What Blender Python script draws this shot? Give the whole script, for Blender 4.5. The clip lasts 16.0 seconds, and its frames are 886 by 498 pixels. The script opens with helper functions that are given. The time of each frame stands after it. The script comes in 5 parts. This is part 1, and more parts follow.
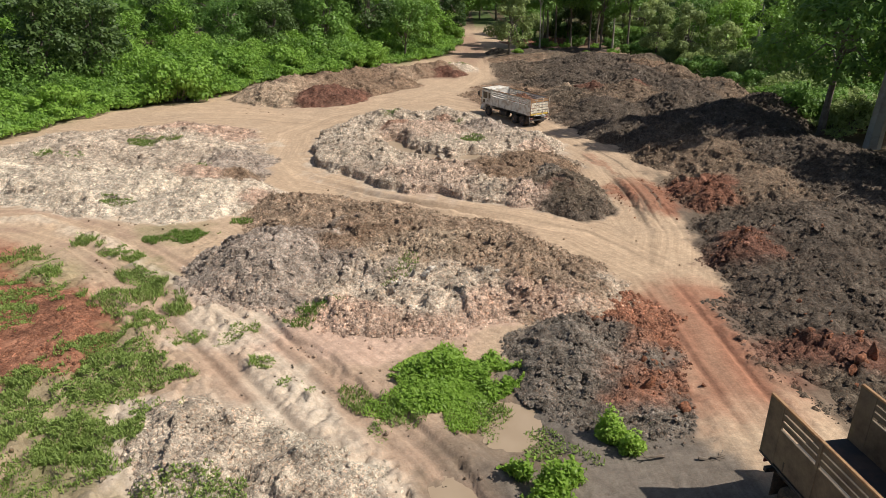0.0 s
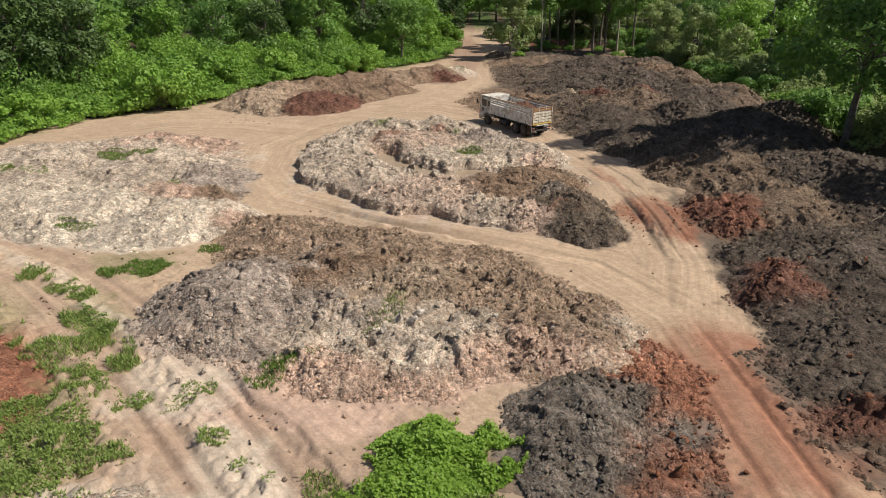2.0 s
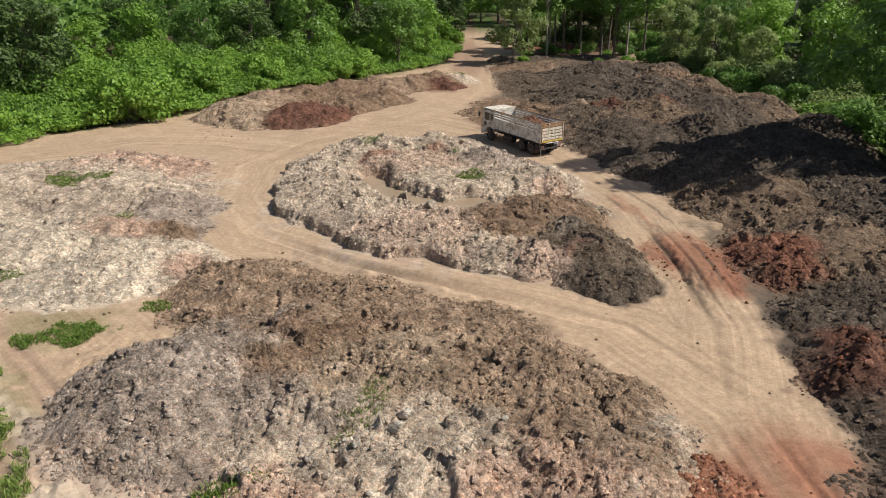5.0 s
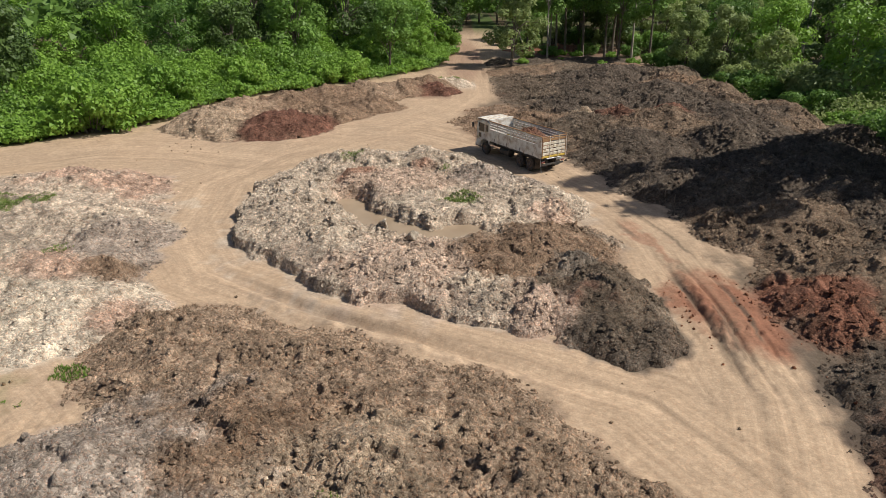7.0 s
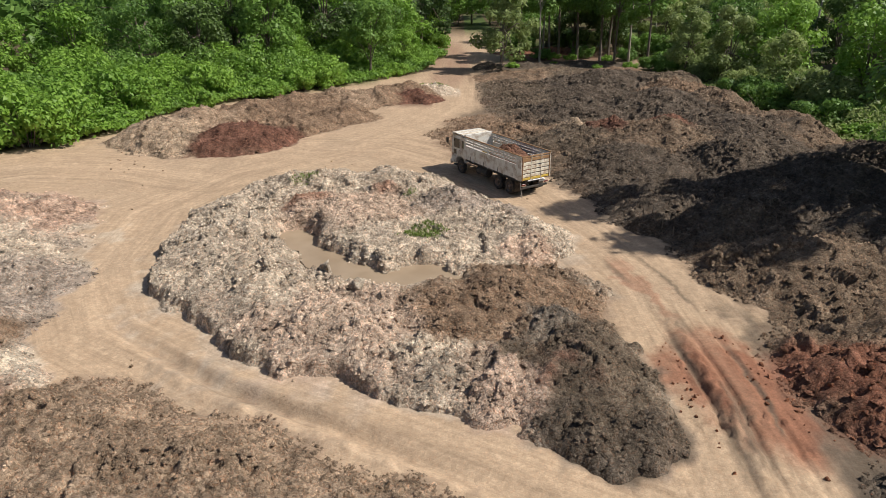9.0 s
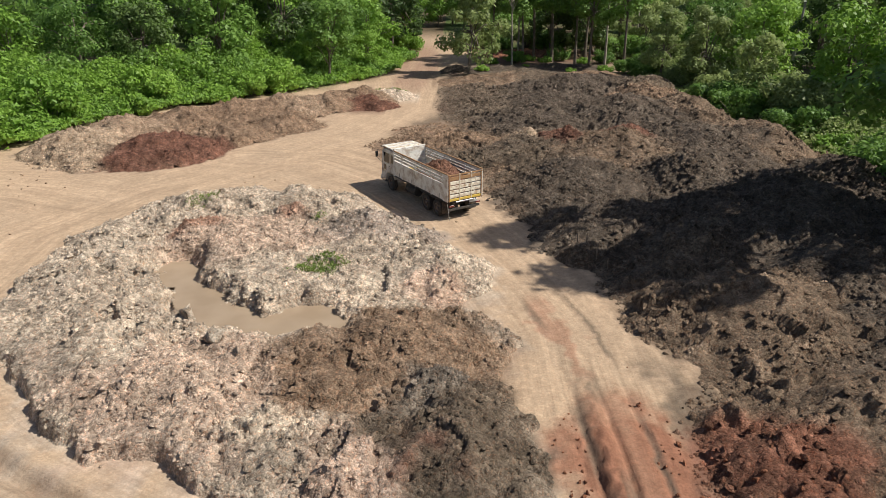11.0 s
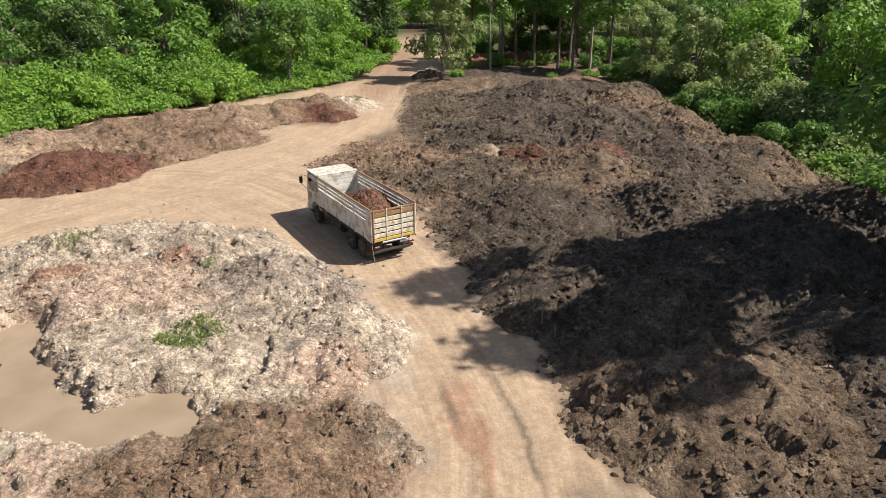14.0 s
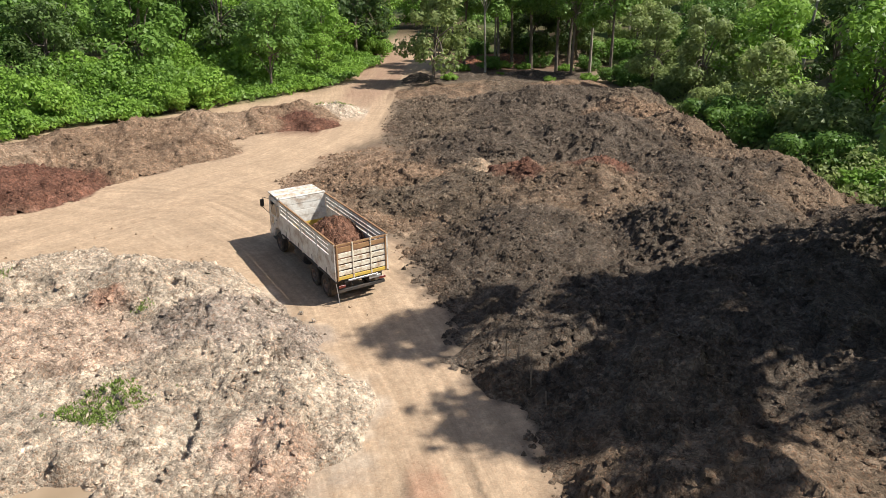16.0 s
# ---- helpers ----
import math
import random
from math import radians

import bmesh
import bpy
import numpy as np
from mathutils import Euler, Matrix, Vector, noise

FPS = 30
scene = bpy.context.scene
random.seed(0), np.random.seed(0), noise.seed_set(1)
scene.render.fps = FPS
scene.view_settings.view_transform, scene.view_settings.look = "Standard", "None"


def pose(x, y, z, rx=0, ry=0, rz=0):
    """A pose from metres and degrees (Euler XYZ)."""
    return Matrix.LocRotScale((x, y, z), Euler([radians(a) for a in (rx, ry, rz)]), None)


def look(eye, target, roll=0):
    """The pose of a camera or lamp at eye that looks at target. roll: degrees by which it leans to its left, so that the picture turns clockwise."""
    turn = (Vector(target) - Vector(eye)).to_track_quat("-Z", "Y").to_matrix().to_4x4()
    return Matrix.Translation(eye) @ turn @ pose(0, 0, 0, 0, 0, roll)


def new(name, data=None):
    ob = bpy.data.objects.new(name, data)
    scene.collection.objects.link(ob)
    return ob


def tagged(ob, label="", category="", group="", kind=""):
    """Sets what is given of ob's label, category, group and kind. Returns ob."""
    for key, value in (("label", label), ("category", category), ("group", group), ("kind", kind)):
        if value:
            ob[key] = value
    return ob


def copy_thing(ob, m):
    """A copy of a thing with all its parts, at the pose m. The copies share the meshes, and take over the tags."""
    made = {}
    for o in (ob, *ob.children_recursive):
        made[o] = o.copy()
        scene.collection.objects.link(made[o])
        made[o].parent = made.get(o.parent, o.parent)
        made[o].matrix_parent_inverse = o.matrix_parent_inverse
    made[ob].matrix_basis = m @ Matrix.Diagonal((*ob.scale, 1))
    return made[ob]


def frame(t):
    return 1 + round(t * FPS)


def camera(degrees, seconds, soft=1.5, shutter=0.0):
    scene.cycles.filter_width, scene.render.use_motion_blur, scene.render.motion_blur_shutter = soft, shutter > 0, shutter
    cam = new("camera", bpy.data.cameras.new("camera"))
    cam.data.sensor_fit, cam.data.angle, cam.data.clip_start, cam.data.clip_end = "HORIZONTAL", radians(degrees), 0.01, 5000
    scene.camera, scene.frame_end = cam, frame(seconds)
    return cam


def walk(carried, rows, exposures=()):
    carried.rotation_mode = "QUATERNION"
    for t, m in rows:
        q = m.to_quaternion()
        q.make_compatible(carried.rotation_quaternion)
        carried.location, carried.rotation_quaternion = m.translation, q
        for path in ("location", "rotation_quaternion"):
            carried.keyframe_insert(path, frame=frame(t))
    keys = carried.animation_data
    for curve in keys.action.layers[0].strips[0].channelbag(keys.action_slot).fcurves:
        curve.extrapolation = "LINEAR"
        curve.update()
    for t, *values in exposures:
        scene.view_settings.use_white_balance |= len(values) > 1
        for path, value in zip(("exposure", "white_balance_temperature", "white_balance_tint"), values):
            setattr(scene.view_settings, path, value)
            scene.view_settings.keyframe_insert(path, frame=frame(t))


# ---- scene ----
cam = camera(66.0, 16.0, soft=0.7)
# seconds, eye x, y, z, pitch from straight down, roll, heading
ROWS = [
    (0.0, 0.0, 0.0, 15.7, 67.19, 0.17, -0.07),
    (0.5, 0.14, 1.24, 15.65, 67.2, 0.19, -0.06),
    (1.0, 0.27, 2.48, 15.61, 67.22, 0.2, -0.04),
    (1.5, 0.4, 3.73, 15.58, 67.23, 0.21, -0.04),
    (2.0, 0.47, 4.94, 15.55, 67.24, 0.22, -0.02),
    (2.5, 0.54, 6.16, 15.52, 67.24, 0.23, -0.01),
    (3.0, 0.56, 7.39, 15.51, 67.25, 0.24, 0.01),
    (3.5, 0.6, 8.63, 15.54, 67.25, 0.25, 0.01),
    (4.0, 0.63, 9.89, 15.51, 67.26, 0.25, 0.02),
    (6.5, 1.28, 17.21, 15.02, 67.26, 0.29, 0.07),
    (7.0, 1.6, 18.99, 14.92, 67.27, 0.29, 0.07),
    (7.5, 1.96, 20.81, 14.82, 67.28, 0.29, 0.08),
    (8.0, 2.36, 22.54, 14.73, 67.3, 0.3, 0.08),
    (8.5, 2.95, 24.16, 14.64, 67.3, 0.31, 0.08),
    (9.0, 3.83, 25.66, 14.57, 67.32, 0.32, 0.09),
    (11.5, 9.7, 32.01, 14.18, 67.35, 0.34, 0.09),
    (12.0, 10.46, 33.25, 14.11, 67.35, 0.35, 0.09),
    (12.5, 11.08, 34.49, 14.03, 67.36, 0.35, 0.09),
    (13.0, 11.6, 35.73, 13.96, 67.36, 0.35, 0.09),
    (13.5, 12.05, 36.95, 13.9, 67.36, 0.34, 0.09),
    (14.0, 12.42, 38.15, 13.84, 67.36, 0.33, 0.09),
    (14.5, 12.74, 39.37, 13.78, 67.35, 0.32, 0.09),
    (15.0, 13.04, 40.6, 13.73, 67.35, 0.34, 0.1),
    (15.5, 13.28, 41.81, 13.66, 67.36, 0.35, 0.12),
    (16.0, 13.47, 43.03, 13.59, 67.35, 0.35, 0.11),
]
walk(cam, [(t, pose(*r)) for t, *r in ROWS], [(0, 0.26), (2.5, 0.15), (7.5, 0.12), (9, 0.18), (11.5, 0.31), (13, 0.41), (14.5, 0.52), (16, 0.56)])

# ---- world, sun ----
SUN = Vector((0.85, -0.12, 1.0)).normalized()
world = bpy.data.worlds.new("sky")
scene.world = world
world.use_nodes = True
wn = world.node_tree.nodes
sky = wn.new("ShaderNodeTexSky")
sky.sky_type = "NISHITA"
sky.sun_disc = False
sky.sun_elevation = math.asin(SUN.z)
sky.sun_rotation = math.atan2(SUN.x, SUN.y)
sky.air_density, sky.dust_density = 1.0, 1.5
wn["Background"].inputs["Strength"].default_value = 0.066
world.node_tree.links.new(sky.outputs[0], wn["Background"].inputs["Color"])
sun_data = bpy.data.lights.new("sun", "SUN")
sun_data.energy, sun_data.angle, sun_data.color = 4.45, radians(0.55), (1.0, 0.965, 0.90)
sun = new("sun", sun_data)
sun.matrix_world = look(SUN * 200, (0, 0, 0))

# ---- noise ----
def lattice(ix, iy, seed):
    h = (ix.astype(np.int64) * 374761393 + iy.astype(np.int64) * 668265263 + seed * 974711) & 0x7FFFFFFF
    h = ((h ^ (h >> 13)) * 1274126177) & 0x7FFFFFFF
    return ((h ^ (h >> 16)) & 0xFFFF) / 65535.0


def value(x, y, seed=0):
    ix, iy = np.floor(x), np.floor(y)
    fx, fy = x - ix, y - iy
    fx, fy = fx * fx * (3 - 2 * fx), fy * fy * (3 - 2 * fy)
    a, b = lattice(ix, iy, seed), lattice(ix + 1, iy, seed)
    c, d = lattice(ix, iy + 1, seed), lattice(ix + 1, iy + 1, seed)
    return (a + (b - a) * fx + (c - a) * fy + (a - b - c + d) * fx * fy) * 2 - 1


def fbm(x, y, size, octaves=3, seed=0):
    total, amp = 0, 1.0
    for o in range(octaves):
        total = total + amp * value(x / size + 7.3 * o, y / size - 3.1 * o, seed + o)
        amp, size = amp * 0.5, size * 0.5
    return total


def clods(x, y, size, seed=0):
    """Rounded lumps of about that size, 0 to 1 high."""
    u, v = x / size, y / size
    iu, iv = np.floor(u), np.floor(v)
    best = np.zeros_like(u)
    for dx in (-1, 0, 1):
        for dy in (-1, 0, 1):
            cx, cy = iu + dx, iv + dy
            px, py = cx + lattice(cx, cy, seed), cy + lattice(cx, cy, seed + 5)
            r = 0.35 + 0.6 * lattice(cx, cy, seed + 9)
            d2 = ((u - px) ** 2 + (v - py) ** 2) / (r * r)
            best = np.maximum(best, r * np.sqrt(np.clip(1 - d2, 0, 1)))
    return best


def chunks(x, y, size, seed=0):
    """Broken, tilted flakes of about that size, -1 to 1 high, with gaps between them."""
    u, v = x / size, y / size
    iu, iv = np.floor(u), np.floor(v)
    near, second, z = np.full(u.shape, 9.0), np.full(u.shape, 9.0), np.zeros_like(u)
    for dx in (-1, 0, 1):
        for dy in (-1, 0, 1):
            cx, cy = iu + dx, iv + dy
            ex, ey = u - cx - lattice(cx, cy, seed), v - cy - lattice(cx, cy, seed + 5)
            d = np.hypot(ex, ey)
            tall = 2 * lattice(cx, cy, seed + 9) - 1
            tilt = (2 * lattice(cx, cy, seed + 11) - 1) * ex + (2 * lattice(cx, cy, seed + 12) - 1) * ey
            closer = d < near
            second = np.where(closer, near, np.minimum(second, d))
            z = np.where(closer, tall + 1.3 * tilt, z)
            near = np.where(closer, d, near)
    return z - 0.9 * smooth(0.16, 0.0, second - near)


def smooth(lo, hi, v):
    k = np.clip((v - lo) / (hi - lo), 0, 1)
    return k * k * (3 - 2 * k)


# ---- materials ----
SAND, PALE, GREY = (0.455, 0.328, 0.22), (0.55, 0.462, 0.36), (0.335, 0.272, 0.222)
BROWN, DARK, RED = (0.235, 0.16, 0.108), (0.112, 0.088, 0.068), (0.285, 0.13, 0.08)
PINK, MUD, MOSS = (0.485, 0.335, 0.25), (0.20, 0.148, 0.105), (0.13, 0.14, 0.055)
RUST = (0.16, 0.08, 0.056)
LOAM = (0.14, 0.107, 0.078)
ASH = (0.17, 0.142, 0.116)
UMBER = (0.185, 0.133, 0.093)
EARTH = (0.30, 0.215, 0.15)
TAN, CLAY = (0.36, 0.27, 0.19), (0.478, 0.39, 0.302)


def nodes_of(name):
    m = bpy.data.materials.new(name)
    m.use_nodes = True
    return m, m.node_tree.nodes, m.node_tree.links


def add(nodes, kind, **values):
    n = nodes.new(kind)
    for k, v in values.items():
        n.inputs[k.replace("_", " ")].default_value = v
    return n


def ramp(nodes, a, b, lo=0.0, hi=1.0):
    n = nodes.new("ShaderNodeValToRGB")
    e = n.color_ramp.elements
    e[0].position, e[1].position = lo, hi
    e[0].color, e[1].color = (*a, 1), (*b, 1)
    return n


def soil_material(name, grain, strength, contrast=1.0, cells=1.0, rough=0.95, lanes=False):
    """Earth whose colour comes from the tint of each place, made of crumbs of two sizes that differ in tone."""
    m, n, l = nodes_of(name)
    bsdf = n["Principled BSDF"]
    bsdf.inputs["Roughness"].default_value = rough
    bsdf.inputs["Specular IOR Level"].default_value = 0.15
    tint = n.new("ShaderNodeVertexColor")
    tint.layer_name = "tint"
    geo = n.new("ShaderNodeNewGeometry")
    wobble = add(n, "ShaderNodeTexNoise", Scale=5.0, Detail=3.0)
    l.new(geo.outputs["Position"], wobble.inputs["Vector"])
    push = n.new("ShaderNodeVectorMath")
    push.operation = "MULTIPLY_ADD"
    push.inputs[1].default_value = (0.22, 0.22, 0.22)
    l.new(wobble.outputs["Color"], push.inputs[0])
    l.new(geo.outputs["Position"], push.inputs[2])
    big = add(n, "ShaderNodeTexNoise", Scale=0.55, Detail=4.0, Roughness=0.65)
    mid = add(n, "ShaderNodeTexNoise", Scale=2.6, Detail=5.0, Roughness=0.7)
    lumps = add(n, "ShaderNodeTexVoronoi", Scale=grain)
    crumb = add(n, "ShaderNodeTexVoronoi", Scale=grain * 2.7)
    l.new(geo.outputs["Position"], big.inputs["Vector"])
    l.new(geo.outputs["Position"], mid.inputs["Vector"])
    l.new(push.outputs[0], lumps.inputs["Vector"])
    l.new(push.outputs[0], crumb.inputs["Vector"])
    shade_a, shade_b = n.new("ShaderNodeSeparateColor"), n.new("ShaderNodeSeparateColor")
    l.new(lumps.outputs["Color"], shade_a.inputs[0])
    l.new(crumb.outputs["Color"], shade_b.inputs[0])
    layers = (
        (big.outputs["Fac"], ramp(n, (0.76, 0.75, 0.74), (1.2, 1.2, 1.19), 0.3, 0.7), contrast),
        (mid.outputs["Fac"], ramp(n, (0.72, 0.7, 0.68), (1.28, 1.28, 1.28), 0.34, 0.66), contrast),
        (shade_a.outputs[0], ramp(n, (0.70, 0.69, 0.68), (1.27, 1.27, 1.26), 0.05, 0.95), cells),
        (shade_b.outputs[0], ramp(n, (0.66, 0.65, 0.64), (1.34, 1.34, 1.33), 0.05, 0.95), cells),
        (shade_b.outputs[1], ramp(n, (0.97, 1.0, 1.02), (1.14, 0.95, 0.86), 0.7, 0.95), cells),
    )
    if lanes:
        lane = n.new("ShaderNodeAttribute")
        lane.attribute_name = "lane"
        stretch = n.new("ShaderNodeVectorMath")
        stretch.operation = "MULTIPLY"
        stretch.inputs[1].default_value = (4.5, 0.10, 0.0)
        l.new(lane.outputs["Vector"], stretch.inputs[0])
        streak = add(n, "ShaderNodeTexNoise", Scale=1.0, Detail=5.0, Roughness=0.7)
        l.new(stretch.outputs[0], streak.inputs["Vector"])
        layers += ((streak.outputs["Fac"], ramp(n, (0.74, 0.71, 0.68), (1.16, 1.16, 1.16), 0.34, 0.62), 0.48),)
    col = tint.outputs["Color"]
    for value_out, r, amount in layers:
        l.new(value_out, r.inputs["Fac"])
        mix = n.new("ShaderNodeMix")
        mix.data_type, mix.blend_type = "RGBA", "MULTIPLY"
        mix.inputs["Factor"].default_value = amount
        l.new(col, mix.inputs["A"])
        l.new(r.outputs["Color"], mix.inputs["B"])
        col = mix.outputs["Result"]
    l.new(col, bsdf.inputs["Base Color"])
    rise = add(n, "ShaderNodeTexNoise", Scale=grain, Detail=8.0, Roughness=0.75)
    l.new(geo.outputs["Position"], rise.inputs["Vector"])
    height = rise.outputs["Fac"]
    for tex, amount in ((lumps, -0.5), (crumb, -0.3)):
        sink = n.new("ShaderNodeMath")
        sink.operation = "MULTIPLY_ADD"
        sink.inputs[1].default_value = amount
        l.new(tex.outputs["Distance"], sink.inputs[0])
        l.new(height, sink.inputs[2])
        height = sink.outputs[0]
    bump = add(n, "ShaderNodeBump", Strength=strength, Distance=0.16)
    l.new(height, bump.inputs["Height"])
    l.new(bump.outputs["Normal"], bsdf.inputs["Normal"])
    return m


def leaf_material(name, a, b, through_light=0.35):
    m, n, l = nodes_of(name)
    bsdf = n["Principled BSDF"]
    bsdf.inputs["Roughness"].default_value = 0.5
    bsdf.inputs["Specular IOR Level"].default_value = 0.3
    geo = n.new("ShaderNodeNewGeometry")
    info = n.new("ShaderNodeObjectInfo")
    half = n.new("ShaderNodeMath")
    half.operation = "MULTIPLY_ADD"
    half.inputs[1].default_value, half.inputs[2].default_value = 0.55, 0.0
    l.new(geo.outputs["Random Per Island"], half.inputs[0])
    plus = n.new("ShaderNodeMath")
    plus.operation = "MULTIPLY_ADD"
    plus.inputs[1].default_value = 0.45
    l.new(info.outputs["Random"], plus.inputs[0])
    l.new(half.outputs[0], plus.inputs[2])
    r = ramp(n, a, b)
    l.new(plus.outputs[0], r.inputs["Fac"])
    l.new(r.outputs["Color"], bsdf.inputs["Base Color"])
    tr = n.new("ShaderNodeBsdfTranslucent")
    l.new(r.outputs["Color"], tr.inputs["Color"])
    mix = n.new("ShaderNodeMixShader")
    mix.inputs["Fac"].default_value = through_light
    l.new(bsdf.outputs[0], mix.inputs[1])
    l.new(tr.outputs[0], mix.inputs[2])
    l.new(mix.outputs[0], n["Material Output"].inputs["Surface"])
    return m


def worn_material(name, base, stain, rough=0.6, metal=0.0, scale=3.0, lo=0.45, hi=0.7, bump_strength=0.15):
    """Paint, wood or metal with stains of a second colour."""
    m, n, l = nodes_of(name)
    bsdf = n["Principled BSDF"]
    bsdf.inputs["Roughness"].default_value = rough
    bsdf.inputs["Metallic"].default_value = metal
    co = n.new("ShaderNodeTexCoord")
    tex = add(n, "ShaderNodeTexNoise", Scale=scale, Detail=8.0, Roughness=0.7)
    l.new(co.outputs["Object"], tex.inputs["Vector"])
    r = ramp(n, base, stain, lo, hi)
    l.new(tex.outputs["Fac"], r.inputs["Fac"])
    l.new(r.outputs["Color"], bsdf.inputs["Base Color"])
    bump = add(n, "ShaderNodeBump", Strength=bump_strength, Distance=0.01)
    l.new(tex.outputs["Fac"], bump.inputs["Height"])
    l.new(bump.outputs["Normal"], bsdf.inputs["Normal"])
    return m


soil = soil_material("crumbly_soil", 6.5, 0.8, 1.0, 0.85)
packed = soil_material("packed_earth", 7.0, 0.25, 0.4, 0.25, lanes=True)
bark = worn_material("bark", (0.13, 0.10, 0.075), (0.24, 0.21, 0.17), 0.9, 0, 2.0, bump_strength=0.5)
pale_bark = worn_material("pale_bark", (0.36, 0.32, 0.26), (0.20, 0.17, 0.13), 0.85, 0, 1.5, bump_strength=0.4)
leaf_dark = leaf_material("dark_leaves", (0.045, 0.085, 0.025), (0.14, 0.21, 0.055), 0.35)
leaf_mid = leaf_material("green_leaves", (0.08, 0.165, 0.032), (0.255, 0.41, 0.085), 0.42)
leaf_bright = leaf_material("bright_leaves", (0.12, 0.24, 0.03), (0.31, 0.48, 0.08), 0.4)
leaf_vine = leaf_material("vine_leaves", (0.19, 0.32, 0.04), (0.40, 0.56, 0.10), 0.5)
leaf_olive = leaf_material("grey_green_leaves", (0.15, 0.205, 0.065), (0.46, 0.53, 0.20), 0.5)
grass_green = leaf_material("grass_blades", (0.10, 0.17, 0.025), (0.20, 0.30, 0.06))


# ---- mesh helpers ----
def mesh_from(name, verts, faces, material, tint=None, shade=False):
    me = bpy.data.meshes.new(name)
    verts = np.asarray(verts, np.float32)
    faces = np.asarray(faces, np.int32)
    k = faces.shape[1]
    me.vertices.add(len(verts))
    me.vertices.foreach_set("co", verts.ravel())
    me.loops.add(faces.size)
    me.loops.foreach_set("vertex_index", faces.ravel())
    me.polygons.add(len(faces))
    me.polygons.foreach_set("loop_start", np.arange(0, faces.size, k, dtype=np.int32))
    me.polygons.foreach_set("loop_total", np.full(len(faces), k, np.int32))
    if shade:
        me.polygons.foreach_set("use_smooth", np.ones(len(faces), bool))
    if tint is not None:
        layer = me.color_attributes.new("tint", "FLOAT_COLOR", "POINT")
        layer.data.foreach_set("color", np.c_[tint, np.ones(len(tint))].astype(np.float32).ravel())
    me.materials.append(material)
    me.update(calc_edges=True)
    return me


def part(name, bm, material, parent, label=""):
    me = bpy.data.meshes.new(name)
    bm.to_mesh(me)
    bm.free()
    me.materials.append(material)
    ob = new(name, me)
    ob.parent = parent
    return tagged(ob, label)


def grid_faces(nx, ny):
    i = np.arange(nx * ny).reshape(ny, nx)
    return np.stack([i[:-1, :-1], i[:-1, 1:], i[1:, 1:], i[1:, :-1]], -1).reshape(-1, 4)


# ---- roads ----
SOUTH_ROAD = [(12.5, 5), (11.8, 16), (11.6, 25), (11.5, 33), (8.6, 39.5), (2, 43.2), (-5, 47), (-11, 51.5), (-14.5, 58), (-15.5, 67), (-12, 75.5), (-4, 84), (2.4, 93), (5.5, 104), (6, 116), (4, 126), (4.7, 140), (7, 165), (12, 205)]
EAST_ROAD = [(11.5, 31), (13.8, 40), (14.0, 48), (13.8, 56), (12, 63), (9.5, 70), (5, 77), (-1, 83), (-8, 84)]
WEST_ROAD = [(-13, 73.5), (-20, 76), (-28, 77), (-36, 72), (-42, 64), (-50, 52), (-60, 30)]
TRACK = [(-34, 42), (-27, 42.5), (-21, 38.8), (-14, 32), (-9, 26), (-5, 21), (-2, 17.5), (1, 13), (6, 5)]


def along(x, y, line):
    """Distance from a line, signed to its left, and the way along it."""
    best, side, way = np.full(x.shape, 1e9), np.zeros(x.shape), np.zeros(x.shape)
    start = 0.0
    for (ax, ay), (bx, by) in zip(line[:-1], line[1:]):
        ux, uy = bx - ax, by - ay
        length = math.hypot(ux, uy)
        ux, uy = ux / length, uy / length
        s = np.clip((x - ax) * ux + (y - ay) * uy, 0, length)
        ex, ey = x - ax - s * ux, y - ay - s * uy
        d = np.hypot(ex, ey)
        near = d < best
        best = np.where(near, d, best)
        side = np.where(near, np.sign(ux * ey - uy * ex) * d, side)
        way = np.where(near, start + s, way)
        start += length
    return side, way


def forest_edge(x, y):
    """Above zero inside the woods, in metres from their edge."""
    left = np.interp(y, [-50, 40, 63, 78, 88, 97, 116, 127, 144, 170, 400], [-52, -50, -43, -38, -27.5, -26, -9, 0, 3.0, 4, 10]) - x
    right = x - np.interp(y, [-50, 40, 60, 72, 85, 95, 108, 125, 142, 152, 157, 176, 400], [34, 34, 35, 37, 36, 36, 34.5, 36, 37, 30, 13, 12, 24])
    return np.maximum(np.maximum(left, right), y - 178 + 0.15 * (x - 10))


